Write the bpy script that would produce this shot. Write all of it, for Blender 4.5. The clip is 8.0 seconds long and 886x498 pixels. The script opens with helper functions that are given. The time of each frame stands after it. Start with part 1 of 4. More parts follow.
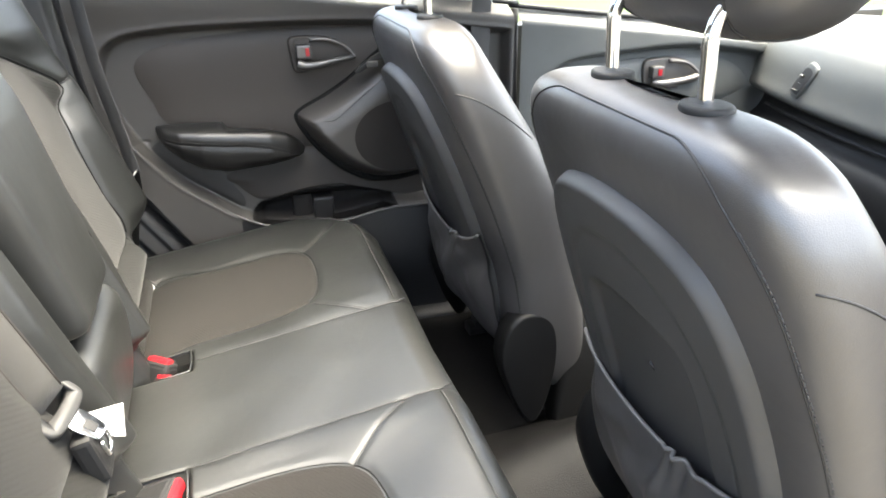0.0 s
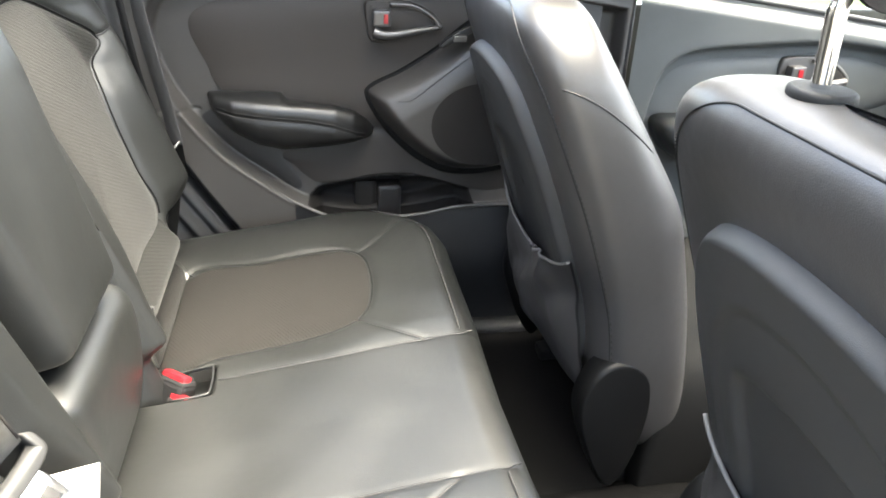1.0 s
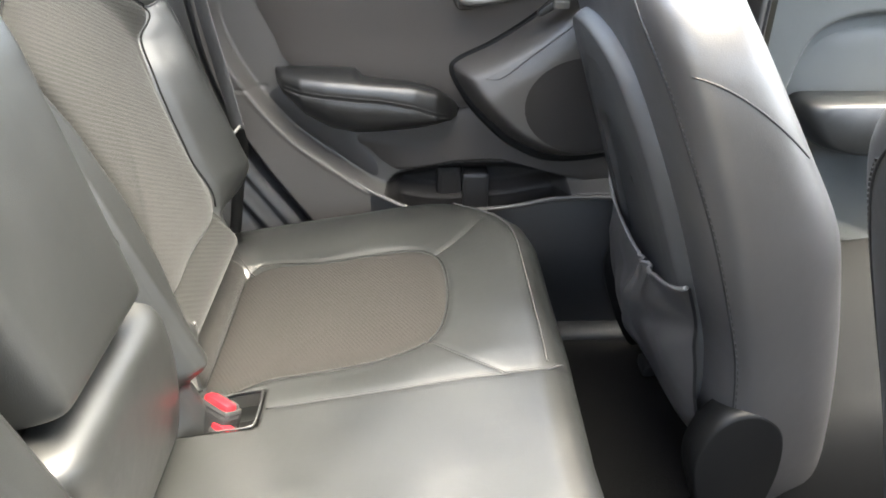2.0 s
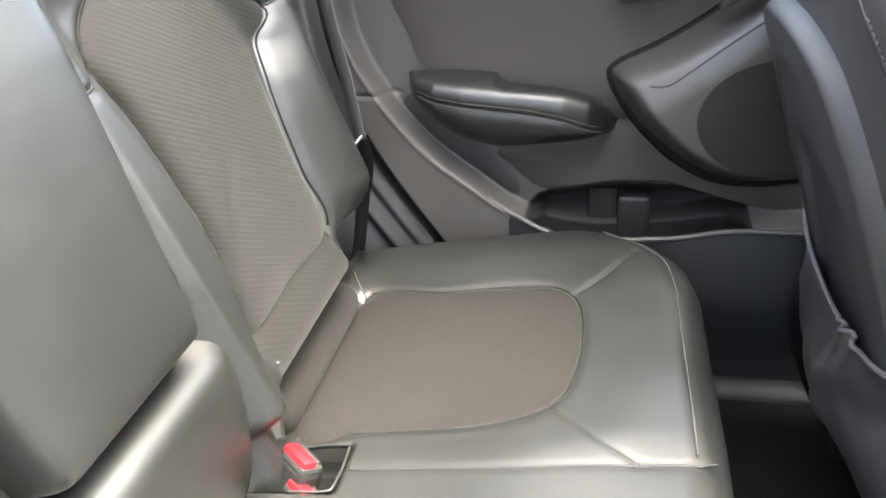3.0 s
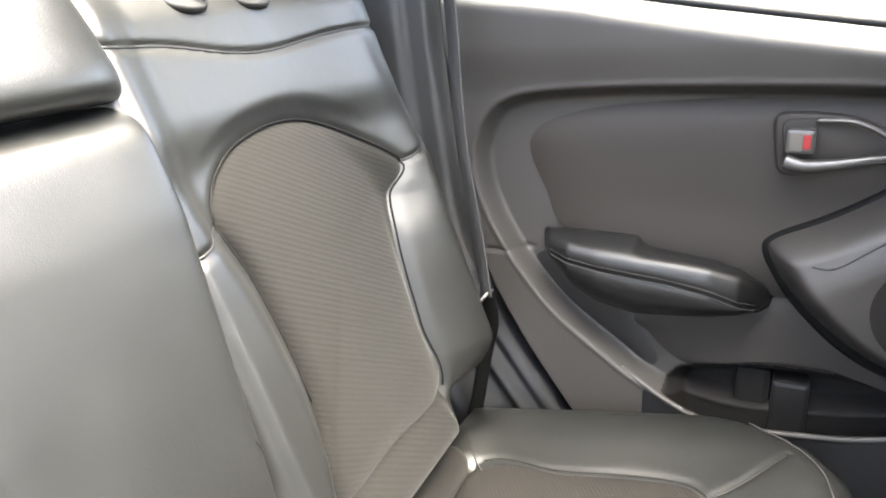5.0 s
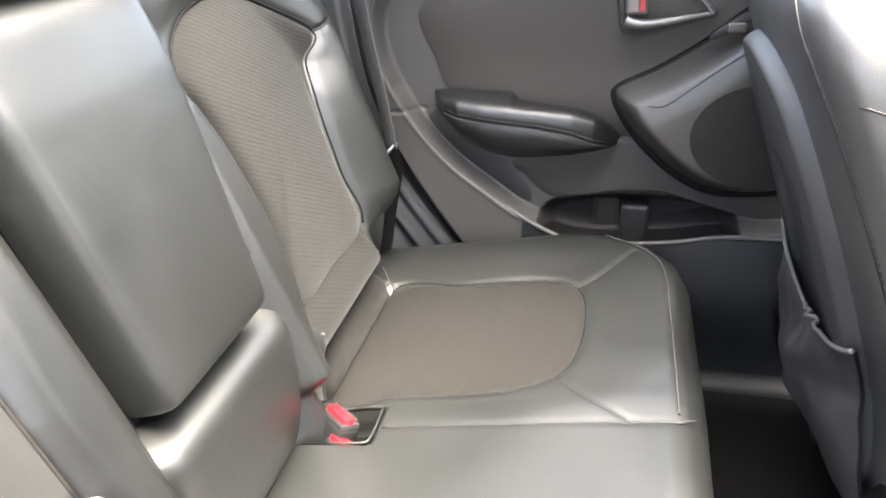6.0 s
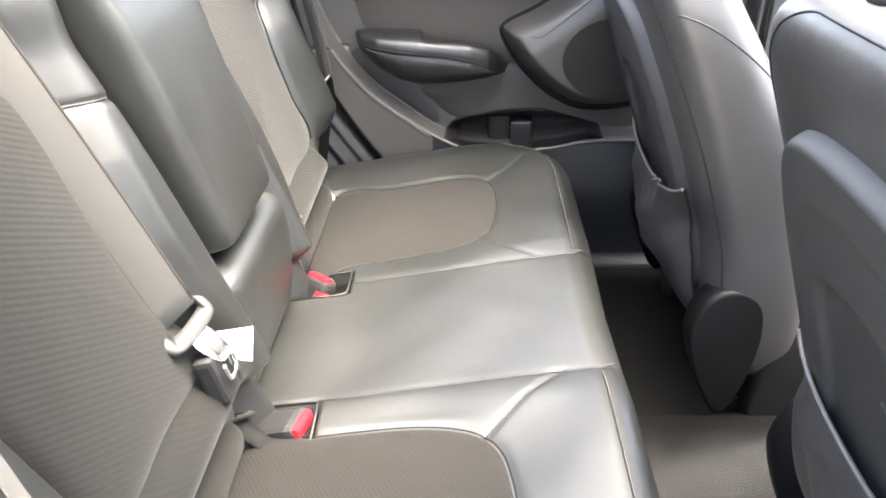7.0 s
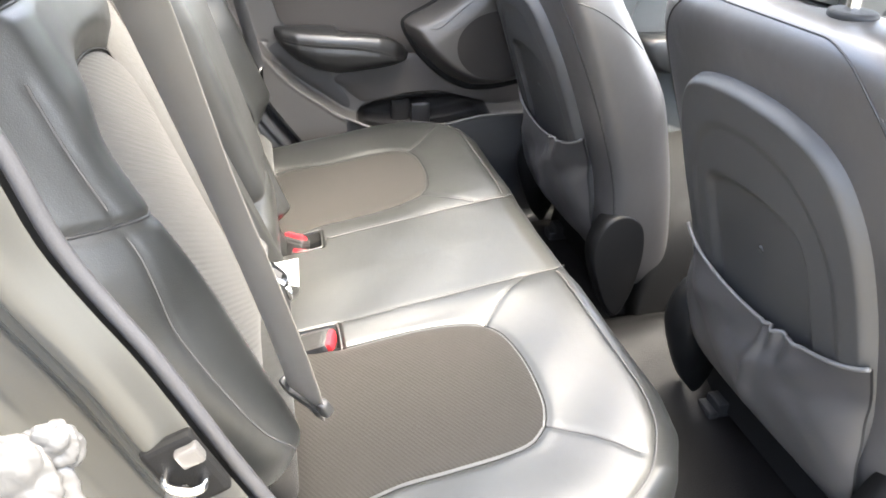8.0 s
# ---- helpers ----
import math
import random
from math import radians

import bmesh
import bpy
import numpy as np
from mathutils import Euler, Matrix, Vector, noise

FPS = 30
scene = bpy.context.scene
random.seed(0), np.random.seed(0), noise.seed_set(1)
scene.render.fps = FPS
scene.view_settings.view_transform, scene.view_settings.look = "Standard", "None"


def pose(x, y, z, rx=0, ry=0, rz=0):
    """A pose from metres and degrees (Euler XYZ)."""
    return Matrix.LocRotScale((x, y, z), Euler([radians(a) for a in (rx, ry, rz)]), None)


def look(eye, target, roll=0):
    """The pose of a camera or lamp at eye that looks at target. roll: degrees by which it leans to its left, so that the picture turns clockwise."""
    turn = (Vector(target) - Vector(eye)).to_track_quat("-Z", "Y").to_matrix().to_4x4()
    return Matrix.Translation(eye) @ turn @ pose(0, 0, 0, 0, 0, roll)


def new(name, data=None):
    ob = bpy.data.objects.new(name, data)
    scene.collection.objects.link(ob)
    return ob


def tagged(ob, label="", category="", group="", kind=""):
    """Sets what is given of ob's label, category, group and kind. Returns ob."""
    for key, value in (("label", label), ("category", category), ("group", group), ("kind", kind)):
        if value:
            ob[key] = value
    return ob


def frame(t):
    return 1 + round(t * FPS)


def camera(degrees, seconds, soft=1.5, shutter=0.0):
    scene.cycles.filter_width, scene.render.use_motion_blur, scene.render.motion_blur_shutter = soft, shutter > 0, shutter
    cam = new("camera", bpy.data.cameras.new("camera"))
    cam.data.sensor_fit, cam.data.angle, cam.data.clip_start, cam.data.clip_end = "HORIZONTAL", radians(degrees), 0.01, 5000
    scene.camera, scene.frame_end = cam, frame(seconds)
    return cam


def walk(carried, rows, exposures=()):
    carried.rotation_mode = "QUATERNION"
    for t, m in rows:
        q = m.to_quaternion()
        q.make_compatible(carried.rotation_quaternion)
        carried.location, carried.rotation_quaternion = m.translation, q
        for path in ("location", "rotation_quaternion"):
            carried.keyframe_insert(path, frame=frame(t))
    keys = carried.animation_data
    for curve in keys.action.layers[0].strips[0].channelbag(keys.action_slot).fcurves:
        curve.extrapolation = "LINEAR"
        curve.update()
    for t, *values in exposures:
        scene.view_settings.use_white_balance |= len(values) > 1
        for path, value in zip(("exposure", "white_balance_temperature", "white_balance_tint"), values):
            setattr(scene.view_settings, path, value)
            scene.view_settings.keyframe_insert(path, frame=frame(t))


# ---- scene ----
# The camera: seconds, eye, then degrees of yaw (from +y to the left), pitch and roll.
cam = camera(62.0, 8.0, soft=1.8)
PATH = [
    (0, -0.0011, -0.9300, 1.3489, -16.42, -23.93, -0.38),
    (0.5, 0.0210, -0.8346, 1.3424, -12.59, -24.58, 1.52),
    (1, 0.0386, -0.7012, 1.3220, -10.89, -26.28, 3.01),
    (1.2, 0.0445, -0.6593, 1.3231, -10.23, -27.10, 3.33),
    (1.75, 0.0670, -0.5662, 1.3114, -5.64, -28.91, 2.00),
    (2.3, 0.0910, -0.4743, 1.2814, 2.06, -29.76, -1.09),
    (2.5, 0.0985, -0.4336, 1.2647, 5.73, -29.66, -2.48),
    (3, 0.1284, -0.3658, 1.2593, 13.02, -28.99, -3.36),
    (3.5, 0.1503, -0.3162, 1.2774, 17.89, -25.52, -3.80),
    (4, 0.1414, -0.2784, 1.2899, 22.14, -20.87, -3.63),
    (4.2, 0.1322, -0.2612, 1.2950, 23.98, -19.34, -3.18),
    (4.75, 0.1336, -0.2694, 1.2927, 25.45, -18.60, -2.86),
    (5.3, 0.1423, -0.3309, 1.2777, 22.84, -21.56, -3.05),
    (5.5, 0.1404, -0.3654, 1.2704, 20.71, -23.60, -3.09),
    (6, 0.1408, -0.4952, 1.2905, 13.80, -27.31, -2.61),
    (6.5, 0.1207, -0.6478, 1.3028, 6.09, -29.63, -1.58),
    (7, 0.0747, -0.8001, 1.3186, 2.19, -30.04, -0.98),
    (7.5, -0.0020, -0.9443, 1.3578, -1.79, -29.03, -0.33),
    (8, -0.1658, -1.0252, 1.3512, -13.79, -29.57, 1.36),
]

EXPOSURE = [(0, 3.05, 7100, 1), (1, 3.2, 7050, 0), (3, 3.55, 6900, 3), (4.2, 3.52, 7150, 4), (5.5, 3.56, 6950, 4), (6.5, 3.62, 6950, 5), (8, 3.7, 7050, 4)]


def eye_pose(x, y, z, yaw, pitch, roll):
    return pose(x, y, z, 90 + pitch, 0, yaw) @ pose(0, 0, 0, 0, 0, roll)


walk(cam, [(t, eye_pose(*row)) for t, *row in PATH], EXPOSURE)

# ---- world, sun and exposure ----
world = bpy.data.worlds.new("overcast_sky")
scene.world = world
world.use_nodes = True
wt = world.node_tree
sky = wt.nodes.new("ShaderNodeTexSky")
sky.sky_type, sky.sun_disc = "NISHITA", False
sky.sun_elevation, sky.sun_rotation = radians(75), radians(94)
sky.air_density, sky.dust_density, sky.ozone_density = 0.6, 6.0, 0.6
wt.links.new(sky.outputs["Color"], wt.nodes["Background"].inputs["Color"])
wt.nodes["Background"].inputs["Strength"].default_value = 0.30
sun = new("sun", bpy.data.lights.new("sun", "SUN"))
sun.data.energy, sun.data.angle, sun.data.color = 1.6, radians(70), (1.0, 0.985, 0.95)
sun.matrix_world = look((1.3, -0.1, 4.9), (0, 0, 0))
scene.view_settings.exposure = 2.7

# ---- small tools ----


def smooth(a, b, x):
    t = np.clip((x - a) / (b - a), 0, 1)
    return t * t * (3 - 2 * t)


def bell(d, width):
    return np.exp(-((d / width) ** 2))


def spline(points, n=8, closed=False):
    """A Catmull-Rom curve through the points."""
    p = np.array(points, float)
    k = len(p)
    out = []
    for i in range(k if closed else k - 1):
        if closed:
            a, b, c, d = p[(i - 1) % k], p[i], p[(i + 1) % k], p[(i + 2) % k]
        else:
            a, b, c, d = p[max(i - 1, 0)], p[i], p[i + 1], p[min(i + 2, k - 1)]
        for j in range(n):
            t = j / n
            out.append(0.5 * (2 * b + (c - a) * t + (2 * a - 5 * b + 4 * c - d) * t**2 + (3 * b - a - 3 * c + d) * t**3))
    if not closed:
        out.append(p[-1])
    return np.array(out)


def line_distance(line, u, v):
    """Distance from each (u, v) to a polyline."""
    best = np.full(np.shape(u), 1e9)
    for a, b in zip(line[:-1], line[1:]):
        w = b - a
        t = np.clip(((u - a[0]) * w[0] + (v - a[1]) * w[1]) / max(w @ w, 1e-12), 0, 1)
        best = np.minimum(best, np.hypot(u - a[0] - t * w[0], v - a[1] - t * w[1]))
    return best


def inside(ring, u, v):
    hit = np.zeros(np.shape(u), bool)
    for a, b in zip(ring, np.roll(ring, -1, axis=0)):
        cross = (a[1] > v) != (b[1] > v)
        with np.errstate(divide="ignore", invalid="ignore"):
            at = a[0] + (v - a[1]) * (b[0] - a[0]) / (b[1] - a[1])
        hit ^= cross & (u < at)
    return hit


def signed(ring, u, v):
    """Distance to a closed outline, negative inside it."""
    d = line_distance(np.vstack([ring, ring[:1]]), u, v)
    return np.where(inside(ring, u, v), -d, d)


def thing(name, at, label, category, group="", kind=""):
    ob = new(name)
    ob.location = at
    ob.empty_display_size = 0.05
    return tagged(ob, label, category, group, kind)


def origin(ob):
    p = Vector(ob.location)
    while ob.parent:
        ob = ob.parent
        p += Vector(ob.location)
    return p


def mesh_part(name, verts, faces, material, parent=None, label="", soft=True):
    """Links world-space points and faces as one mesh, under a thing or part where one is given."""
    me = bpy.data.meshes.new(name)
    base = origin(parent) if parent else Vector((0, 0, 0))
    me.from_pydata([tuple(Vector(v) - base) for v in verts], [], [tuple(int(i) for i in f) for f in faces])
    me.materials.append(material)
    bm = bmesh.new()
    bm.from_mesh(me)
    bmesh.ops.remove_doubles(bm, verts=bm.verts, dist=1e-6)
    bm.to_mesh(me)
    bm.free()
    me.polygons.foreach_set("use_smooth", [soft] * len(me.polygons))
    ob = new(name, me)
    if parent:
        ob.parent = parent
    if label:
        ob["label"] = label
    return ob


def grid(name, x, y, z, material, parent=None, label="", wrap=False, keep=None, flip=False, caps=False):
    """A surface over an array of points. wrap: its columns close into a ring."""
    n, m = x.shape
    verts = np.stack([x, y, z], -1).reshape(-1, 3)
    faces = []
    for i in range(n - 1):
        for j in range(m if wrap else m - 1):
            k = (j + 1) % m
            if keep is None or keep[i, j]:
                f = (i * m + j, i * m + k, (i + 1) * m + k, (i + 1) * m + j)
                faces.append(f[::-1] if flip else f)
    if caps:
        a, b = tuple(range(m)), tuple(range((n - 1) * m, n * m))
        ends = [b] if caps == "end" else [b, a[::-1]]
        faces += [f[::-1] for f in ends] if flip else ends
    return mesh_part(name, verts, faces, material, parent, label)


def loft(name, rings, material, parent=None, label="", caps=True, flip=False):
    r = np.array(rings, float)
    return grid(name, r[..., 0], r[..., 1], r[..., 2], material, parent, label, wrap=True, caps=caps, flip=flip)


def patch(name, ring, place, material, parent=None, label="", rings=14, flip=False):
    """A panel inside an outline; place(u, v, r) gives its points, r being 1 at the rim and 0 in the middle."""
    ring = np.array(ring, float)
    c = ring.mean(0)
    steps = 1 - np.linspace(0, 1, rings) ** 1.6
    steps[-1] = 0.02
    pts = np.array([c + s * (ring - c) for s in steps])
    x, y, z = place(pts[..., 0], pts[..., 1], steps[:, None] * np.ones(len(ring)))
    return grid(name, x + 0 * pts[..., 0], y + 0 * pts[..., 0], z + 0 * pts[..., 0], material, parent, label, wrap=True, flip=flip, caps="end")


def rounded(ring, place, thick, bevel, name, material, parent=None, label="", flip=False):
    """A plate with that outline: place(u, v, h) sets a point h above its base; the upper rim is rounded."""
    ring = np.array(ring, float)
    c = ring.mean(0)
    size = np.abs(ring - c).max()
    rings = []
    for inset, h in [(0, 0), (0, thick - bevel)] + [(bevel * (1 - math.cos(a)), thick - bevel + bevel * math.sin(a)) for a in (0.4, 0.8, 1.2, 1.57)]:
        s = 1 - inset / size
        p = c + s * (ring - c)
        rings.append(np.stack(place(p[:, 0], p[:, 1], h * np.ones(len(p))), -1))
    return loft(name, rings, material, parent, label, flip=flip)


def tube(name, points, radius, material, parent=None, label="", n=8, squash=1.0):
    """A rod along a line of points; radius may be one number or one for each point."""
    p = np.array(points, float)
    radius = np.broadcast_to(radius, len(p))
    tan = np.gradient(p, axis=0)
    tan /= np.linalg.norm(tan, axis=1)[:, None]
    side = np.cross(tan[0], (0.13, 0.27, 0.95))
    if np.linalg.norm(side) < 0.2:
        side = np.cross(tan[0], (1, 0, 0))
    rings = []
    for q, t, r in zip(p, tan, radius):
        side = side - t * (side @ t)
        side /= np.linalg.norm(side)
        up = np.cross(t, side)
        a = np.linspace(0, 2 * np.pi, n, endpoint=False)[:, None]
        rings.append(q + r * (np.cos(a) * side + squash * np.sin(a) * up))
    return loft(name, rings, material, parent, label)


def ribbon(name, points, across, width, thick, material, parent=None, label=""):
    """A strap along points; across gives the direction of its width at each point."""
    p, w = np.array(points, float), np.array(across, float)
    tan = np.gradient(p, axis=0)
    rings = []
    for q, t, s in zip(p, tan, w):
        t = t / np.linalg.norm(t)
        s = s - t * (s @ t)
        s /= np.linalg.norm(s)
        up = np.cross(t, s)
        rings.append([q + width / 2 * a * s + thick / 2 * b * up for a, b in ((-1, -0.4), (-0.96, -1), (0, -1), (0.96, -1), (1, -0.4), (1, 0.4), (0.96, 1), (0, 1), (-0.96, 1), (-1, 0.4))])
    return loft(name, rings, material, parent, label)


def pad(name, place, depth, material, parent=None, label="", n=44, m=44, power=8, flip=False):
    """A cushion over u, v in -1..1: place(u, v, h) with h from 0 at the rim to depth; closed behind."""
    u = np.sin(np.linspace(-np.pi / 2, np.pi / 2, n))
    v = np.sin(np.linspace(-np.pi / 2, np.pi / 2, m))
    u, v = np.meshgrid(u, v, indexing="ij")
    h = depth * np.sqrt(np.clip(1 - np.abs(u) ** power, 0, 1) * np.clip(1 - np.abs(v) ** power, 0, 1))
    x, y, z = place(u, v, h)
    return grid(name, x, y, z, material, parent, label, flip=flip)


def box(name, lo, hi, material, parent=None, label="", bevel=0.004, turn=None, about=None):
    """A box with rounded edges, turned about its middle where a turn is given."""
    lo, hi = np.array(lo, float), np.array(hi, float)
    bm = bmesh.new()
    bmesh.ops.create_cube(bm, size=1)
    bmesh.ops.scale(bm, vec=hi - lo, verts=bm.verts)
    if bevel:
        bmesh.ops.bevel(bm, geom=bm.edges[:], offset=bevel, segments=2, affect="EDGES", profile=0.6)
    mid = Vector((lo + hi) / 2)
    for v in bm.verts:
        co = turn @ v.co if turn else v.co
        v.co = co + mid
    verts = [v.co.copy() for v in bm.verts]
    bm.verts.index_update()
    faces = [[v.index for v in f.verts] for f in bm.faces]
    bm.free()
    return mesh_part(name, verts, faces, material, parent, label, soft=False)



def refinish(ob, second, chosen):
    """Gives the faces of a mesh whose middle passes the test a second material."""
    base = origin(ob)
    ob.data.materials.append(second)
    mids = np.zeros(len(ob.data.polygons) * 3)
    ob.data.polygons.foreach_get("center", mids)
    mids = mids.reshape(-1, 3) + np.array(base)
    kind = np.zeros(len(ob.data.polygons), int)
    ob.data.polygons.foreach_get("material_index", kind)
    kind[chosen(mids[:, 0], mids[:, 1], mids[:, 2])] = len(ob.data.materials) - 1
    ob.data.polygons.foreach_set("material_index", kind)


# ---- materials ----


def material(name, colour, rough, metal=0.0, spread=0.15, grain=900.0, relief=0.15, stain=6.0, mottle=0.15, sheen=0.0, spec=0.5, ribs=None, crease=0.0, coat=0.0, specks=0.0):
    """A surface with grain, mottling at hand's-width size and fine relief."""
    m = bpy.data.materials.new(name)
    m.use_nodes = True
    t, b = m.node_tree, m.node_tree.nodes["Principled BSDF"]
    co = t.nodes.new("ShaderNodeTexCoord").outputs["Object"]
    big = t.nodes.new("ShaderNodeTexNoise")
    big.inputs["Scale"].default_value, big.inputs["Detail"].default_value = stain, 6
    t.links.new(co, big.inputs["Vector"])
    ramp = t.nodes.new("ShaderNodeMapRange")
    ramp.inputs[1].default_value, ramp.inputs[2].default_value = 0.3, 0.7
    ramp.inputs[3].default_value, ramp.inputs[4].default_value = 1 - mottle, 1 + mottle
    t.links.new(big.outputs["Fac"], ramp.inputs[0])
    fine = t.nodes.new("ShaderNodeTexVoronoi")
    fine.inputs["Scale"].default_value = grain
    t.links.new(co, fine.inputs["Vector"])
    fr = t.nodes.new("ShaderNodeMapRange")
    fr.inputs[2].default_value = 0.8
    fr.inputs[3].default_value, fr.inputs[4].default_value = 1 - spread, 1 + spread
    t.links.new(fine.outputs["Distance"], fr.inputs[0])
    mul = t.nodes.new("ShaderNodeMath")
    mul.operation = "MULTIPLY"
    t.links.new(ramp.outputs[0], mul.inputs[0])
    t.links.new(fr.outputs[0], mul.inputs[1])
    if specks:
        # Sparse pale dust and scratches of uneven size.
        dust = t.nodes.new("ShaderNodeTexVoronoi")
        dust.inputs["Scale"].default_value = 38
        t.links.new(co, dust.inputs["Vector"])
        size = t.nodes.new("ShaderNodeTexNoise")
        size.inputs["Scale"].default_value, size.inputs["Detail"].default_value = 9, 3
        t.links.new(co, size.inputs["Vector"])
        reach = t.nodes.new("ShaderNodeMapRange")
        reach.inputs[1].default_value, reach.inputs[2].default_value = 0.52, 0.75
        reach.inputs[3].default_value, reach.inputs[4].default_value = 0.0, 0.075
        t.links.new(size.outputs["Fac"], reach.inputs[0])
        near = t.nodes.new("ShaderNodeMath")
        near.operation = "LESS_THAN"
        t.links.new(dust.outputs["Distance"], near.inputs[0])
        t.links.new(reach.outputs[0], near.inputs[1])
        lift = t.nodes.new("ShaderNodeMath")
        lift.operation = "MULTIPLY_ADD"
        lift.inputs[1].default_value, lift.inputs[2].default_value = specks, 1.0
        t.links.new(near.outputs[0], lift.inputs[0])
        both = t.nodes.new("ShaderNodeMath")
        both.operation = "MULTIPLY"
        t.links.new(mul.outputs[0], both.inputs[0])
        t.links.new(lift.outputs[0], both.inputs[1])
        mul = both
    mix = t.nodes.new("ShaderNodeVectorMath")
    mix.operation = "SCALE"
    mix.inputs[0].default_value = colour
    t.links.new(mul.outputs[0], mix.inputs["Scale"])
    t.links.new(mix.outputs[0], b.inputs["Base Color"])
    rr = t.nodes.new("ShaderNodeMapRange")
    rr.inputs[1].default_value, rr.inputs[2].default_value = 0.3, 0.7
    rr.inputs[3].default_value, rr.inputs[4].default_value = max(rough - 0.06, 0.02), min(rough + 0.06, 1)
    t.links.new(big.outputs["Fac"], rr.inputs[0])
    t.links.new(rr.outputs[0], b.inputs["Roughness"])
    b.inputs["Metallic"].default_value = metal
    b.inputs["Specular IOR Level"].default_value = spec
    b.inputs["Sheen Weight"].default_value = sheen
    b.inputs["Coat Weight"].default_value, b.inputs["Coat Roughness"].default_value = coat, 0.33
    bump = t.nodes.new("ShaderNodeBump")
    bump.inputs["Strength"].default_value, bump.inputs["Distance"].default_value = relief, 0.001
    height = fine.outputs["Distance"]
    if ribs:
        wave = t.nodes.new("ShaderNodeTexWave")
        across, scale, strength = ribs
        along = t.nodes.new("ShaderNodeVectorMath")
        along.operation = "DOT_PRODUCT"
        along.inputs[1].default_value = Vector(across).normalized()
        t.links.new(co, along.inputs[0])
        bands = t.nodes.new("ShaderNodeCombineXYZ")
        t.links.new(along.outputs["Value"], bands.inputs[0])
        wave.bands_direction = "X"
        wave.inputs["Scale"].default_value, wave.inputs["Distortion"].default_value = scale, 0.0
        wave.inputs["Detail"].default_value = 1
        t.links.new(bands.outputs[0], wave.inputs["Vector"])
        add = t.nodes.new("ShaderNodeMath")
        add.operation = "MULTIPLY_ADD"
        add.inputs[1].default_value = strength
        t.links.new(wave.outputs["Fac"], add.inputs[0])
        faint = t.nodes.new("ShaderNodeMath")
        faint.operation = "MULTIPLY"
        faint.inputs[1].default_value = 0.25
        t.links.new(height, faint.inputs[0])
        t.links.new(faint.outputs[0], add.inputs[2])
        height = add.outputs[0]
    t.links.new(height, bump.inputs["Height"])
    if crease:
        soft = t.nodes.new("ShaderNodeTexNoise")
        soft.inputs["Scale"].default_value, soft.inputs["Detail"].default_value = 14, 3
        t.links.new(co, soft.inputs["Vector"])
        under = t.nodes.new("ShaderNodeBump")
        under.inputs["Strength"].default_value, under.inputs["Distance"].default_value = crease, 0.01
        t.links.new(soft.outputs["Fac"], under.inputs["Height"])
        t.links.new(under.outputs["Normal"], bump.inputs["Normal"])
    t.links.new(bump.outputs["Normal"], b.inputs["Normal"])
    return m


LEATHER = material("grey_black_leather", (0.0105, 0.0112, 0.0109), 0.41, grain=900, relief=0.12, spread=0.1, mottle=0.12, spec=0.74, crease=0.18, coat=0.08, specks=1.2)
SEATBACK = material("seat_back_leather", (0.0390, 0.0371, 0.0371), 0.42, grain=900, relief=0.12, spread=0.1, mottle=0.12, spec=1.0, crease=0.2, coat=0.16, specks=0.8)
ARM_LEATHER = material("black_vinyl", (0.0075, 0.0075, 0.0075), 0.42, grain=1500, relief=0.1, spread=0.1, mottle=0.1, spec=0.7, crease=0.06)
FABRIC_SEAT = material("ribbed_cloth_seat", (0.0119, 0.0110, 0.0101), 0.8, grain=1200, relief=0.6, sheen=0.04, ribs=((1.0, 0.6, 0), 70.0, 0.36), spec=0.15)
# Same cloth as the seat, set darker to offset the light on the backrest.
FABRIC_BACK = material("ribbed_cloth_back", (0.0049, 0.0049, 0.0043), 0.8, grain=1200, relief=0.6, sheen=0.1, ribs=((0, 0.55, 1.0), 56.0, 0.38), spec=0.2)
DOOR_PLASTIC = material("grained_grey_plastic", (0.0439, 0.0407, 0.0377), 0.5, grain=1500, relief=0.2, spread=0.08, mottle=0.06, spec=0.6)
DOOR_CLOTH = material("brown_grey_door_vinyl", (0.0273, 0.0230, 0.0198), 0.6, grain=1500, relief=0.25, spread=0.08, mottle=0.08)
DARK_PLASTIC = material("dark_grained_plastic", (0.0085, 0.0085, 0.009), 0.6, grain=1300, relief=0.25, spread=0.1, mottle=0.1)
GRILLE = material("speaker_cloth", (0.022, 0.020, 0.0185), 0.85, grain=1600, relief=0.4, spread=0.2, mottle=0.08, spec=0.2)
PANEL = material("dull_black_panel", (0.0334, 0.0334, 0.0336), 0.5, grain=1300, relief=0.2, spread=0.1, mottle=0.12, spec=0.6, specks=3.0)
SIDE_PLASTIC = material("blue_black_lower_tone", (0.0135, 0.0143, 0.0159), 0.42, grain=1300, relief=0.15, spread=0.08, mottle=0.12, spec=0.6)
ROLL_CLOTH = material("plain_grey_brown_cloth", (0.0111, 0.0104, 0.0094), 0.78, grain=1500, relief=0.4, sheen=0.05, spec=0.2)
PALE_PLASTIC = material("pale_worn_plastic", (0.024, 0.024, 0.0238), 0.45, spread=0.05, relief=0.05, mottle=0.15)
HEM = material("pale_elastic_hem", (0.1120, 0.1085, 0.1050), 0.5, grain=900, relief=0.2, spread=0.1, mottle=0.15)
POCKET_SHADE = material("shaded_pocket_vinyl", (0.012, 0.0108, 0.0098), 0.72, grain=1300, relief=0.2, spread=0.1, mottle=0.1, spec=0.3)
BAND = material("dark_recess_vinyl", (0.014, 0.0132, 0.0128), 0.48, grain=1500, relief=0.12, spread=0.08, mottle=0.1, spec=0.6)
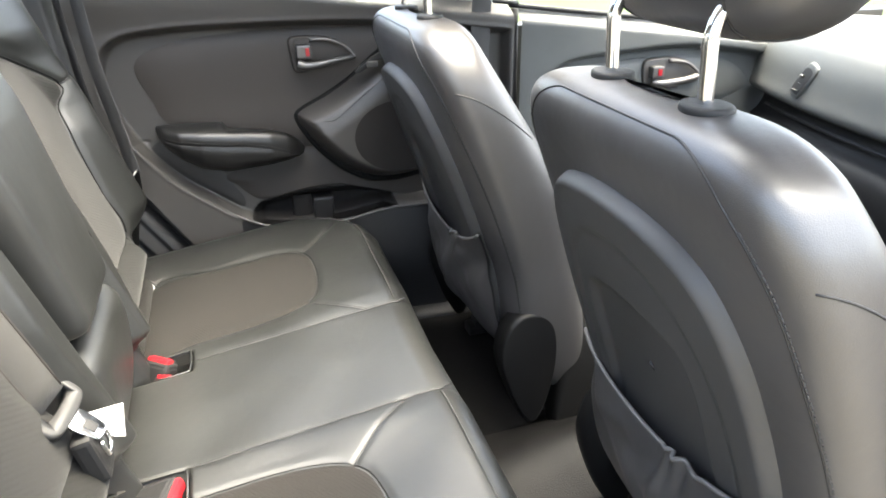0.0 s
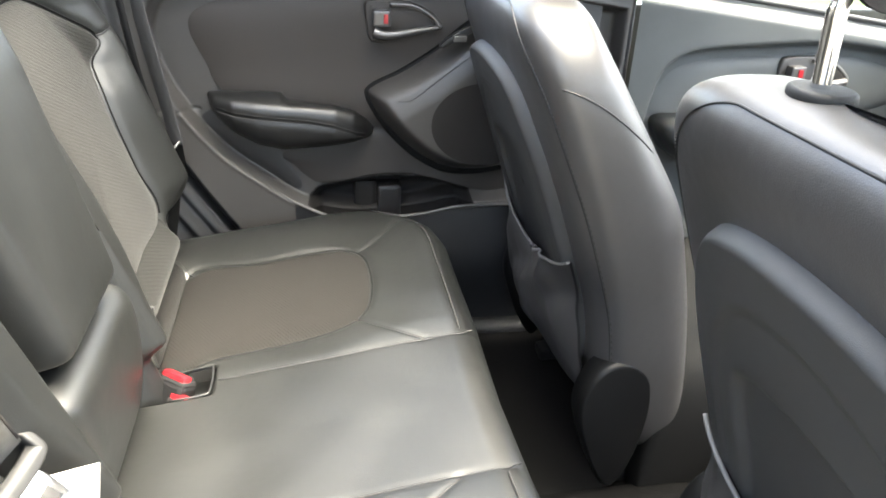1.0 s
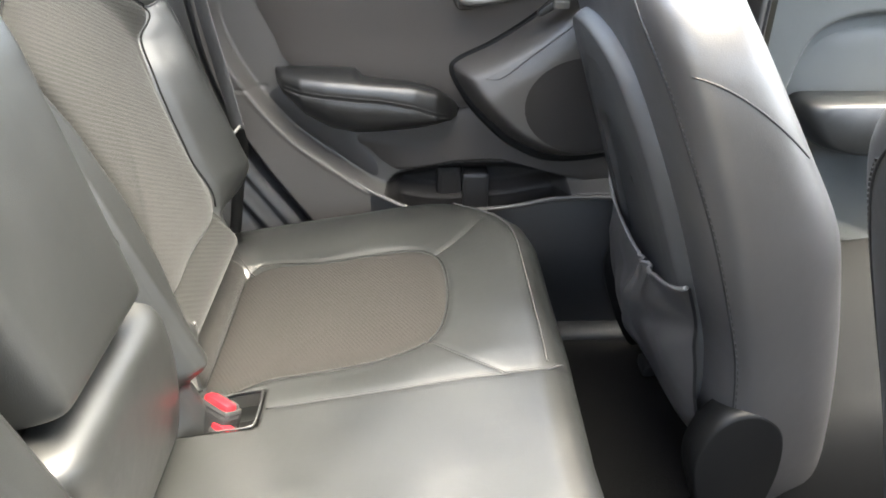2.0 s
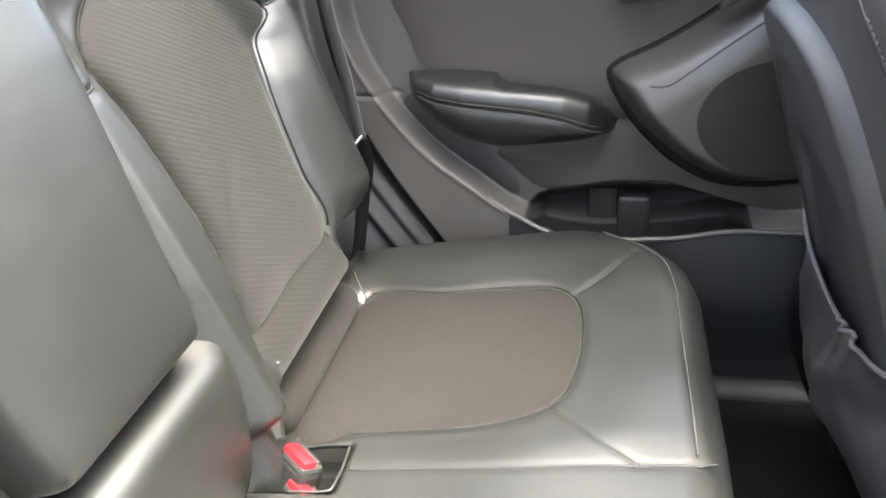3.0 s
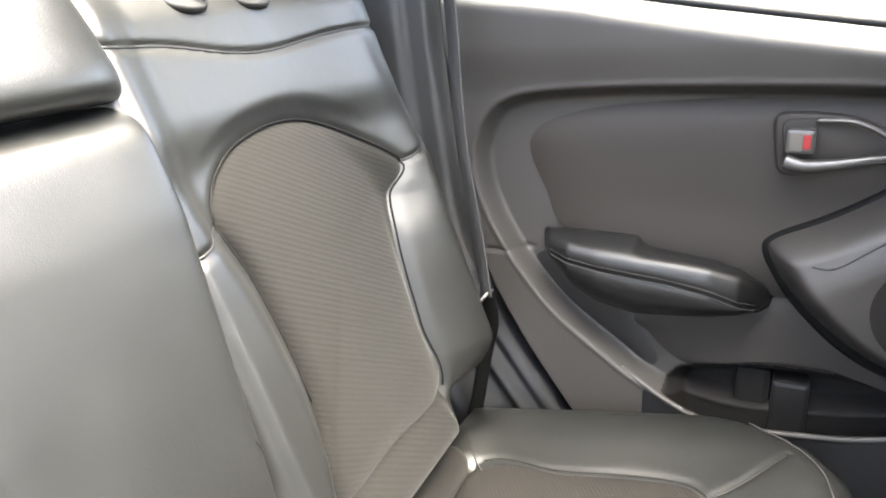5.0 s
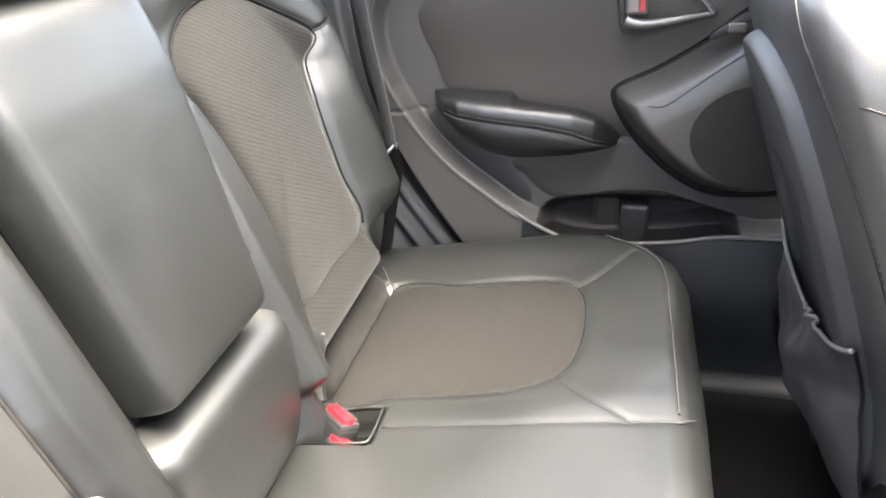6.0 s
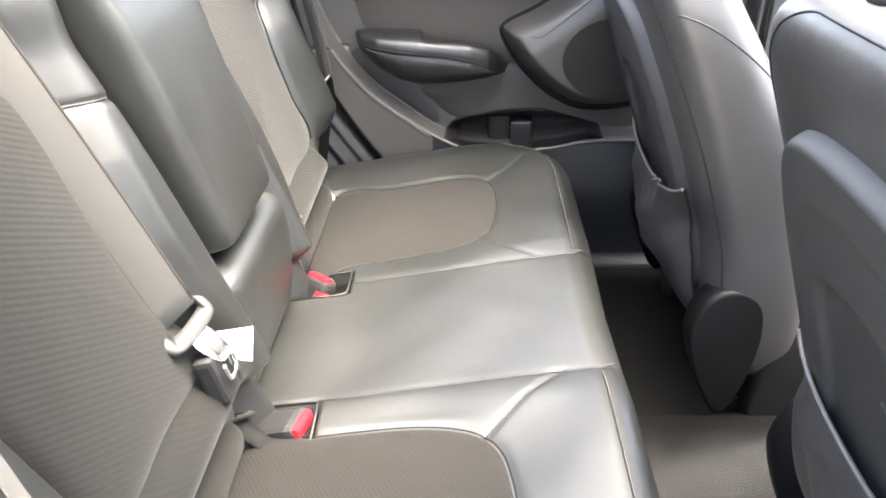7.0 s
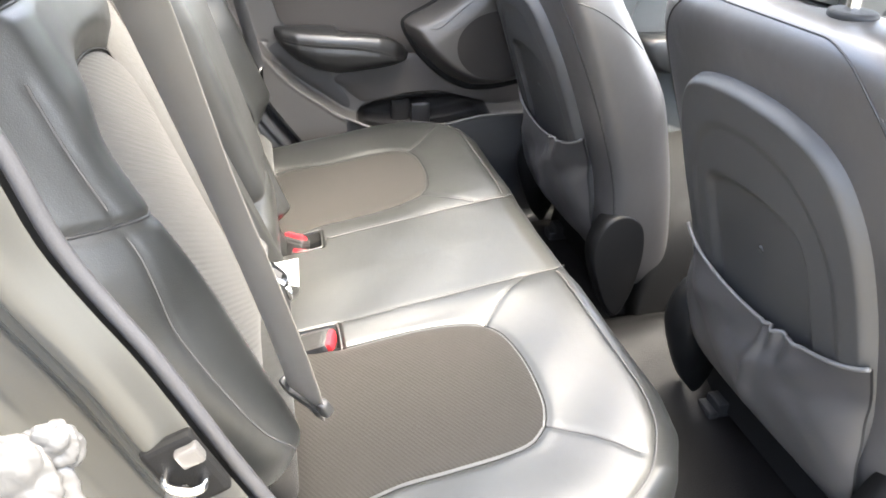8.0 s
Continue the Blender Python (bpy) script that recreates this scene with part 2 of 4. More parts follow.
LOWER_VINYL = material("brown_grey_lower_vinyl", (0.0315, 0.0273, 0.0241), 0.6, grain=1500, relief=0.25, spread=0.08, mottle=0.08)
POD = material("brown_grey_soft_vinyl", (0.0305, 0.0274, 0.0247), 0.46, grain=1500, relief=0.12, spread=0.08, mottle=0.08, spec=0.8)
BLACK_RUBBER = material("black_rubber", (0.012, 0.012, 0.013), 0.55, grain=900, relief=0.1)
BLUE_RUBBER = material("dusty_seal_rubber", (0.030, 0.030, 0.0325), 0.5, grain=900, relief=0.1)
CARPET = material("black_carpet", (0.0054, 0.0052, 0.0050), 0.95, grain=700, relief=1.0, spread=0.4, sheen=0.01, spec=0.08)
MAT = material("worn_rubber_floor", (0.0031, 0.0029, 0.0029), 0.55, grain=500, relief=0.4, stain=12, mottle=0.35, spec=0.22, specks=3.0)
CHROME = material("chrome", (0.75, 0.75, 0.75), 0.12, metal=1.0, spread=0.02, relief=0.0, mottle=0.04)
SATIN = material("satin_silver_plastic", (0.1425, 0.1387, 0.1350), 0.42, metal=0.7, spread=0.02, relief=0.02, mottle=0.05)
GREY_PLASTIC = material("grey_buckle_plastic", (0.0408, 0.0408, 0.0408), 0.4, spread=0.03, relief=0.05)
RED = material("red_button", (0.2880, 0.0096, 0.0160), 0.35, spread=0.03, relief=0.02, mottle=0.05)
WEBBING = material("belt_webbing", (0.0175, 0.0171, 0.0159), 0.7, grain=1800, relief=0.4, spread=0.15, mottle=0.12, sheen=0.1)
TAN_WEBBING = material("tan_belt_webbing", (0.1084, 0.0969, 0.0795), 0.7, grain=1800, relief=0.4, spread=0.15, mottle=0.12, sheen=0.1)
DARK_WEBBING = material("dark_belt_webbing", (0.040, 0.040, 0.041), 0.65, grain=1800, relief=0.4, spread=0.15, mottle=0.1)
WHITE = material("white_paper", (0.5, 0.5, 0.49), 0.6, spread=0.03, relief=0.05, mottle=0.05)
BAG = material("white_plastic_film", (0.0612, 0.0612, 0.0612), 0.4, spread=0.05, relief=0.3, grain=200, mottle=0.1)
PAINT = material("pale_gold_silver_paint", (0.0510, 0.0514, 0.0480), 0.22, metal=0.3, spread=0.02, relief=0.02, mottle=0.06)
PILLAR = material("pale_pillar_trim", (0.55, 0.53, 0.49), 0.65, grain=1200, relief=0.1, spread=0.04)
DASH = material("grey_dash_plastic", (0.0740, 0.0783, 0.0766), 0.5, grain=1200, relief=0.3, spread=0.08)
HEADLINER = material("pale_headliner_cloth", (0.55, 0.53, 0.50), 0.9, grain=800, relief=0.3)
STITCH = material("grey_thread", (0.04, 0.039, 0.038), 0.7)
WELL = material("flat_black", (0.005, 0.005, 0.005), 0.7, grain=900, relief=0.2, spec=0.15)
GLOSS_BLACK = material("glossy_black_plastic", (0.0042, 0.0044, 0.0048), 0.45, grain=1500, relief=0.08, spec=0.22)
SCUFF = material("dark_scuff", (0.012, 0.012, 0.012), 0.7, spec=0.35)
GRAVEL = material("pale_gravel", (0.0900, 0.0835, 0.0690), 0.9, grain=30, relief=1.0, stain=1.5, mottle=0.4, spread=0.35)
GRASS = material("bright_lawn", (0.0260, 0.0520, 0.0030), 0.9, grain=60, relief=1.0, stain=0.8, mottle=0.35, spread=0.4)


def glass_material():
    m = bpy.data.materials.new("window_glass")
    m.use_nodes = True
    b = m.node_tree.nodes["Principled BSDF"]
    b.inputs["Base Color"].default_value = (0.9, 0.94, 0.92, 1)
    b.inputs["Roughness"].default_value, b.inputs["Transmission Weight"].default_value = 0.0, 1.0
    b.inputs["IOR"].default_value = 1.05
    return m


GLASS = glass_material()

# ---- the setting: ground, floor, shell of the car ----


def mirrored(ring, side):
    ring = np.array(ring, float)
    return ring if side > 0 else (ring * (1, -1))[::-1]


def sheet(name, x0, x1, y0, y1, nx, ny, height, mat, label, category):
    x, y = np.meshgrid(np.linspace(x0, x1, nx), np.linspace(y0, y1, ny), indexing="ij")
    ob = grid(name, x, y, height(x, y), mat)
    return tagged(ob, label, category, kind="structure")


def gentle(x, y):
    return 0.02 * np.sin(0.9 * x + 0.4 * y) * np.sin(0.7 * y)


sheet("ground", -300, 300, -300, 300, 60, 60, lambda x, y: -0.03 + 0 * x, GRAVEL, "pale stony gravel ground around the parked car", "ground")
sheet("lawn", 3.2, 60, 3.0, 80, 120, 160, lambda x, y: 0.03 + gentle(x, y), GRASS, "bright green mown lawn beside the gravel", "lawn")


def floor_height(x, y):
    """Footwells at 0.45 with a tunnel in the middle that climbs to the console, and a step under the bench."""
    z = 0.45 + 0.05 * bell(y, 0.10) * smooth(0.25, 0.55, x) + 0.03 * bell(y, 0.13)
    z = z + 0.12 * smooth(0.10, 0.02, x) + 0.02 * smooth(0.60, 0.68, np.abs(y))
    return z + 0.012 * bell(y - 0.02, 0.06) * bell(x - 0.57, 0.05)


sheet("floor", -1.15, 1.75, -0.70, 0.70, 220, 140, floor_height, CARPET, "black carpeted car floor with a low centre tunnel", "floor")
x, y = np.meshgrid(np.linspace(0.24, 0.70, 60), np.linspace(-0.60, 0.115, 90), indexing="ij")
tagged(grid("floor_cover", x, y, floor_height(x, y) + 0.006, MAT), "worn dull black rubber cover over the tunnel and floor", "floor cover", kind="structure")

# Roof with an unseen, assumed sunroof hole for light, closing walls and the pillars.
x, y = np.meshgrid(np.linspace(-1.2, 1.0, 45), np.linspace(-0.66, 0.66, 34), indexing="ij")
z = 1.60 - 0.10 * (y / 0.66) ** 4 - 0.06 * (x + 0.1) ** 2
solid = ~((x > -0.68) & (x < 0.60) & (np.abs(y) < 0.345))
tagged(grid("ceiling", x, y, z, HEADLINER, flip=True, keep=solid), "pale cloth car headliner round an unseen sunroof opening assumed from the light", "headliner", kind="structure")
tagged(grid("roof_skin", x * 1.02, y * 1.04, z + 0.05, PAINT, keep=solid), "pale painted car roof", "roof", kind="structure")
tagged(box("wall_rear", (-1.22, -0.70, 0.40), (-1.15, 0.70, 1.12), DARK_PLASTIC), "dark plastic tailgate lining", "wall", kind="structure")
tagged(box("wall_front", (1.75, -0.72, 0.40), (1.80, 0.72, 1.02), DARK_PLASTIC), "dark front bulkhead of the car", "wall", kind="structure")
tagged(box("wall_left", (-1.2, 0.79, 0.25), (1.8, 0.83, 1.12), PAINT), "pale painted outer left side of the car", "wall", kind="structure")
tagged(box("wall_right", (0.72, -0.83, 0.25), (1.8, -0.79, 1.10), PAINT), "pale painted outer right side of the car", "wall", kind="structure")
tagged(box("wall_quarter", (-1.2, -0.83, 0.25), (-0.62, -0.79, 1.15), PAINT), "pale painted rear quarter of the car", "wall", kind="structure")
tagged(box("wall_inner_right", (0.72, -0.74, 0.42), (1.75, -0.70, 1.12), DOOR_PLASTIC), "grey plastic lining of the front right door", "wall", kind="structure")
tagged(box("sill", (-0.10, -0.80, 0.30), (0.72, -0.66, 0.475), PAINT, bevel=0.015), "pale painted door sill of the open doorway", "sill", kind="structure")

# Left B-pillar: pale upper trim, dark lower trim, belt between.
pillar = thing("pillar_b", (0.56, 0.72, 0.45), "pale upper and dark lower trim of the centre pillar", "pillar", kind="structure")
u, v = np.meshgrid(np.linspace(0, 1, 16), np.linspace(0, 1, 20), indexing="ij")
grid("upper_trim", 0.455 + 0.185 * u, 0.715 - 0.03 * np.sin(np.pi * u) + 0 * v, 1.142 + 0.42 * v, PILLAR, pillar, "pale grey cloth-like upper trim", flip=True)
grid("lower_trim", 0.44 + 0.215 * u, 0.712 - 0.035 * np.sin(np.pi * u) ** 0.6 + 0 * v, 0.45 + 0.69 * v, DARK_PLASTIC, pillar, "black lower trim", flip=True)
ribbon("belt", [(0.575 - 0.005 * i, 0.665 - 0.004 * i, 1.55 - 0.09 * i) for i in range(9)], [(1, 0.1, 0)] * 9, 0.046, 0.002, DARK_WEBBING, pillar, "dark grey belt webbing")

# ---- left rear door ----
LIP = spline([(-0.214, 0.977), (-0.233, 1.030), (-0.234, 1.090), (-0.199, 1.143), (-0.105, 1.161), (0.08, 1.166), (0.26, 1.164), (0.45, 1.150), (0.62, 1.13)], 8)
RIM = spline([(-0.2135, 0.976), (-0.176, 0.914), (-0.122, 0.850), (-0.052, 0.795), (0.003, 0.757), (0.063, 0.735), (0.121, 0.726), (0.18, 0.729), (0.25, 0.736), (0.32, 0.749), (0.40, 0.752), (0.47, 0.755), (0.62, 0.78)], 8)
RECESS = np.vstack([LIP, RIM[::-1]])
SILL_X, SILL_Z = (-0.30, -0.105, 0.033, 0.25, 0.45, 0.66), (1.30, 1.278, 1.255, 1.224, 1.20, 1.176)
POCKET = spline([(0.027, 0.748), (0.036, 0.766), (0.056, 0.780), (0.135, 0.793), (0.21, 0.797), (0.30, 0.793), (0.335, 0.780), (0.352, 0.757), (0.36, 0.70), (0.33, 0.62), (0.20, 0.60), (0.08, 0.62), (0.035, 0.70)], 6, closed=True)
INSERT = spline([(-0.116, 0.968), (-0.145, 1.020), (-0.168, 1.075), (-0.155, 1.108), (-0.10, 1.130), (-0.03, 1.141), (0.08, 1.149), (0.20, 1.150), (0.33, 1.146), (0.44, 1.12), (0.46, 1.02), (0.40, 0.93), (0.30, 0.90), (0.16, 0.90), (0.0, 0.93)], 6, closed=True)
LOWER = spline([(-0.019, 0.846), (0.0, 0.824), (0.024, 0.800), (0.052, 0.784), (0.09, 0.789), (0.135, 0.796), (0.21, 0.800), (0.30, 0.796), (0.345, 0.775), (0.40, 0.760), (0.45, 0.79), (0.40, 0.88), (0.25, 0.90), (0.10, 0.89)], 6, closed=True)


def door_depth(x, z):
    """How far the door's lining stands out from its plane."""
    d = signed(RECESS, x, z)
    p = 0.034 * smooth(-0.014, 0.004, d) + 0.004
    p = p + 0.0016 * bell(d - 0.004, 0.004)
    sill = np.interp(x, SILL_X, SILL_Z)
    p = p + 0.012 * smooth(1.15, 1.22, z) - 0.055 * smooth(sill - 0.035, sill + 0.005, z) ** 2
    p = p - 0.02 * smooth(0.62, 0.5, z)
    p = p - 0.045 * smooth(0.002, -0.030, signed(POCKET, x, z))
    return p - 0.004 * bell(line_distance(np.array([(-0.235, 0.937), (-0.165, 0.934)]), x, z), 0.0025)


def on_door(lift):
    return lambda u, v, h: (u, 0.68 - lift - h, v)


GAP = spline([(0.42, 0.075), (0.52, 0.012), (0.669, -0.086), (0.79, -0.168), (0.886, -0.222), (0.97, -0.250), (1.059, -0.264), (1.18, -0.276), (1.30, -0.285), (1.62, -0.31)], 10)


def gap_line(z):
    """The rear edge of the door opening at each height."""
    return np.interp(z, GAP[:, 0], GAP[:, 1])


def left_rear_door():
    door = thing("rear_door", (0.1, 0.74, 0.42), "closed left rear car door lined in grey plastic and brown-grey vinyl", "car door")
    u, v = np.meshgrid(np.linspace(-0.275, 0.63, 300), np.linspace(0.43, 1, 260), indexing="ij")
    top = np.interp(u, SILL_X, SILL_Z)
    z = 0.43 + (v - 0.43) / 0.57 * (top - 0.43)
    left = gap_line(z) + 0.008
    x = left + (u + 0.275) / 0.905 * (0.63 - left)
    p = door_depth(x, z)
    lining = grid("lining", x, 0.68 - p, z, DOOR_PLASTIC, door, "grey grained plastic lining")
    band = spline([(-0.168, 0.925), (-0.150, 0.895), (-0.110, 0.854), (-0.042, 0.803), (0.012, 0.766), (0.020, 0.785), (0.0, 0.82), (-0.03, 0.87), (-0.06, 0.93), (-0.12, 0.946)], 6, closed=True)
    # The recess slope's shading is put into this dark patch.
    patch("recess_shade_band", band, lambda u, v, r: (u, 0.6770 - 0.004 * (1 - r**4), v), BAND, door, "dark patch for the shading of the recess beside the armrest")
    # Darker vinyl inside the pocket outline stands in for the pocket's shade.
    refinish(lining, POCKET_SHADE, lambda a, b, c: signed(POCKET, a, c) < 0.001)
    box("pocket_rib", (0.165, 0.680, 0.66), (0.212, 0.720, 0.772), BAND, door, "dark rib inside the door pocket", bevel=0.006)
    box("pocket_rib", (0.118, 0.694, 0.66), (0.165, 0.720, 0.780), POCKET_SHADE, door, "dark rib inside the door pocket", bevel=0.010)
    foot = spline([(-0.030, 0.776), (0.003, 0.756), (0.063, 0.735), (0.121, 0.725), (0.18, 0.729), (0.25, 0.736), (0.32, 0.750), (0.40, 0.752), (0.47, 0.752), (0.62, 0.77)], 8)
    v = np.linspace(0, 1, 50)[:, None]
    px = foot[:, 0][None] + 0 * v
    pz = foot[:, 1][None] * (1 - v) + 0.44 * v
    out = 0.033 + 0.027 * smooth(-0.03, 0.085, px) * smooth(0.62, 0.47, px) - 0.035 * smooth(0.3, 1.0, v) + 0.008 * np.sin(np.pi * v) * smooth(0.0, 0.09, px)
    # The wall's blue-black colour carries the shade low on the door.
    wall = grid("pocket_wall", px, 0.68 - out, pz, SIDE_PLASTIC, door, "lower wall of the door pocket, darkened for its shade")
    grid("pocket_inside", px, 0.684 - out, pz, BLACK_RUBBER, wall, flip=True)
    tube("pocket_rim", np.c_[foot[:, 0], 0.682 - out[0], foot[:, 1]], 0.0045, DOOR_PLASTIC, wall, "grey rounded rim", n=10)
    patch("insert", INSERT, lambda u, v, r: (u, 0.68 - 0.006 - 0.010 * (1 - r**6) - 0.006 * smooth(1.02, 0.93, v), v), DOOR_CLOTH, door, "brown-grey soft vinyl insert")
    patch("lower_insert", LOWER, lambda u, v, r: (u, 0.68 - 0.004 - 0.008 * (1 - r**6), v), LOWER_VINYL, door, "brown-grey soft vinyl insert")
    # Armrest: a stitched roll with a flat shelf behind its ridge and a grip notch.
    ax = (-0.147, -0.143, -0.132, -0.10, -0.06, -0.016, -0.004, 0.03, 0.08, 0.115, 0.138, 0.150, 0.155)
    shelf = (0.962, 0.966, 0.968, 0.969, 0.969, 0.968, 0.954, 0.950, 0.944, 0.934, 0.918, 0.905, 0.898)
    ridge = (0.960, 0.963, 0.965, 0.964, 0.962, 0.959, 0.958, 0.956, 0.951, 0.940, 0.922, 0.904, 0.897)
    seam = (0.956, 0.950, 0.945, 0.940, 0.936, 0.932, 0.931, 0.928, 0.918, 0.904, 0.894, 0.892, 0.893)
    under = (0.952, 0.942, 0.928, 0.897, 0.875, 0.865, 0.865, 0.868, 0.873, 0.879, 0.884, 0.888, 0.891)
    proud = (0.006, 0.028, 0.050, 0.072, 0.080, 0.082, 0.082, 0.082, 0.080, 0.072, 0.052, 0.026, 0.006)

    def rest_section(at):
        top, edge, mid, low, out = (np.interp(at, ax, row) for row in (shelf, ridge, seam, under, proud))
        ring = [(0.014, top), (0.4 * out, top + 0.001), (0.68 * out, top * 0.5 + edge * 0.5 + 0.002), (0.86 * out, edge), (0.955 * out, edge - 0.22 * (edge - mid)), (out, edge - 0.62 * (edge - mid)), (0.985 * out, mid + 0.001), (0.955 * out, mid - 0.0015), (0.985 * out, mid - 0.005), (0.97 * out, mid - 0.35 * (mid - low)), (0.86 * out, mid - 0.68 * (mid - low)), (0.66 * out, mid - 0.93 * (mid - low)), (0.40 * out, low), (0.012, low + 0.004)]
        return [(at, 0.684 - p, q) for p, q in ring]

    sections = np.r_[np.linspace(-0.147, -0.018, 34), np.linspace(-0.015, -0.005, 8), np.linspace(0.0, 0.155, 40)]
    rest = loft("armrest", [rest_section(k) for k in sections], ARM_LEATHER, door, "padded black leather armrest with a stitched seam", flip=True)
    for drop in (0.0035, -0.0040):
        line = [(k, 0.684 - 0.987 * np.interp(k, ax, proud), np.interp(k, ax, seam) - drop) for k in np.linspace(-0.128, 0.134, 50)]
        tube("seam", line, 0.0007, STITCH, rest, "thin grey stitching")
    # Release handle.
    ring = spline([(0.137, 1.128), (0.160, 1.135), (0.215, 1.132), (0.255, 1.116), (0.278, 1.094), (0.272, 1.084), (0.24, 1.077), (0.18, 1.064), (0.155, 1.060), (0.144, 1.068), (0.139, 1.095)], 6, closed=True)
    bezel = rounded(ring, on_door(0.012), 0.012, 0.006, "handle_bezel", DOOR_CLOTH, door, flip=True)
    c = ring.mean(0)
    patch("handle_bowl", c + 0.84 * (ring - c), lambda u, v, r: (u, 0.68 - 0.0250 + 0.012 * (1 - r**6), v), DARK_PLASTIC, bezel, "dark handle bowl")
    arch = [(0.180, 0.650, 1.128), (0.22, 0.648, 1.127), (0.252, 0.646, 1.112), (0.272, 0.645, 1.090)]
    tube("handle_arch", spline(arch, 6), 0.0030, SATIN, bezel)
    lever = spline([(0.152, 0.640, 1.082), (0.17, 0.636, 1.078), (0.20, 0.634, 1.081), (0.235, 0.636, 1.087), (0.266, 0.642, 1.091)], 6)
    tube("lever", lever, np.interp(np.linspace(0, 1, len(lever)), (0, 0.25, 1), (0.010, 0.0075, 0.0045)), SATIN, bezel, "satin silver release lever", n=12)
    knob = box("lock_knob", (0.150, 0.632, 1.092), (0.181, 0.655, 1.120), SATIN, bezel, "silver lock knob with a red mark", bevel=0.004)
    box("lock_mark", (0.168, 0.629, 1.098), (0.176, 0.633, 1.114), RED, knob, "red lock mark", bevel=0.001)
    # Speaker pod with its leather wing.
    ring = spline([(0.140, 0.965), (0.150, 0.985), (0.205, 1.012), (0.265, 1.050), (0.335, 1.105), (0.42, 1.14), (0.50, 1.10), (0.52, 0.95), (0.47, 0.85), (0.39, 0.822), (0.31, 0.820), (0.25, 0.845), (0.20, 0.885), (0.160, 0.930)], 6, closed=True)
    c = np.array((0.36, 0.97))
    # The dark shade round the pod is put in as a black ring.
    rounded(c + (ring - c) * np.interp((ring[:, 1:2] - 0.82), (0, 0.16), (1.10, 1.02)), on_door(0.002), 0.022, 0.012, "pod_shade_ring", WELL, door, "black ring for the shade round the speaker pod", flip=True)
    def pod_place(u, v, r):
        """A shelf-like upper wing that slopes out from the door, then a rounded bulge."""
        crest = np.interp(u, (0.14, 0.205, 0.265, 0.335, 0.42), (0.972, 1.014, 1.052, 1.107, 1.14))
        rise = 0.085 * np.sqrt(smooth(-0.006, 0.034, -signed(ring, u, v))) * (0.74 + 0.26 * smooth(0.0, 0.085, crest - v))
        return u, 0.68 - rise, v

    pod = patch("speaker_pod", ring, pod_place, POD, door, "brown-grey vinyl-covered speaker pod", rings=44)
    line = spline([(0.192, 0.610, 0.966), (0.215, 0.598, 0.968), (0.245, 0.594, 0.990), (0.29, 0.594, 1.025), (0.36, 0.594, 1.078)], 6)
    line[:, 1] = pod_place(line[:, 0], line[:, 2], 0)[1] - 0.0008
    tube("seam", line, 0.0009, STITCH, pod)
    disc = [(0.352 + 0.098 * math.cos(a), 0.925 + 0.078 * math.sin(a)) for a in np.linspace(0, 2 * np.pi, 40, endpoint=False)]
    patch("speaker_grille", disc, lambda u, v, r: (u, 0.68 - 0.0855 - 0.003 * (1 - r**4), v), GRILLE, pod, "dull brown-grey speaker cloth")
    plate = rounded(spline([(0.268, 1.070), (0.30, 1.092), (0.335, 1.108), (0.340, 1.100), (0.30, 1.078), (0.272, 1.062)], 4, closed=True), on_door(0.062), 0.012, 0.003, "switch_plate", DARK_PLASTIC, pod)
    box("window_switch", (0.288, 0.598, 1.074), (0.312, 0.607, 1.086), SATIN, plate, "silver window switch", bevel=0.003)
    # Clip in the door pocket.
    tube("pocket_clip", spline([(0.150, 0.640, 0.694), (0.150, 0.636, 0.706), (0.155, 0.632, 0.712), (0.162, 0.632, 0.708)], 5), 0.003, GREY_PLASTIC, door)
    # Window.
    seal = np.array([(a, 0.70, b + 0.004) for a, b in zip(SILL_X, SILL_Z)])
    tube("window_seal", spline(seal, 6), 0.006, BLACK_RUBBER, door, "black window seal")
    u, v = np.meshgrid(np.linspace(-0.24, 0.62, 12), np.linspace(0, 1, 10), indexing="ij")
    base = np.interp(u, SILL_X, SILL_Z)
    pane = grid("window_pane", u, 0.735 - 0.10 * v, base - 0.02 + v * (1.50 - base), GLASS, door, "clear side window glass")
    pane.visible_shadow = False
    return door


left_rear_door()

x, t = np.meshgrid(np.linspace(0.08, 0.66, 40), np.linspace(0, np.pi, 14), indexing="ij")
tagged(grid("sill_trim", x, 0.645 - 0.030 * np.cos(t), 0.452 + 0.020 * np.sin(t) + 0.01 * smooth(0.3, 0.1, x), DARK_PLASTIC, flip=True), "black plastic step trim along the door sill", "sill trim", kind="structure")

# Black gap and the seal behind the door, then the lining up to the bench.
zs = np.linspace(0.46, 1.56, 60)
tagged(tube("door_seal", np.c_[gap_line(zs) - 0.004, 0.674 + 0 * zs, zs], 0.008, BLACK_RUBBER), "black rubber door seal", "door seal", kind="structure")
s, z = np.meshgrid(np.linspace(0, 1, 90), np.linspace(0.45, 1.58, 80), indexing="ij")
reach = 0.8 * s**1.6
x = gap_line(z) - 0.012 - reach
y = 0.682 - 0.026 * smooth(0, 0.020, reach) - 0.008 * bell(reach - 0.032, 0.012) * smooth(1.06, 0.93, z) - 0.012 * smooth(0.045, 0.060, reach) - 0.006 * bell(reach - 0.066, 0.005) * smooth(0.95, 0.90, z)
y = y - 0.05 * smooth(0.08, 0.15, reach) * smooth(1.2, 0.85, z) - 0.006 * smooth(0.905, 0.895, z) * smooth(0.04, 0.05, reach)
trim = tagged(grid("side_trim", x, y, z, PANEL, flip=True), "dark grey moulded lining between bench and door", "side trim", kind="structure")
# Below z 0.90 the trim takes a darker tone.
refinish(trim, SIDE_PLASTIC, lambda p, q, h: h < 0.90)

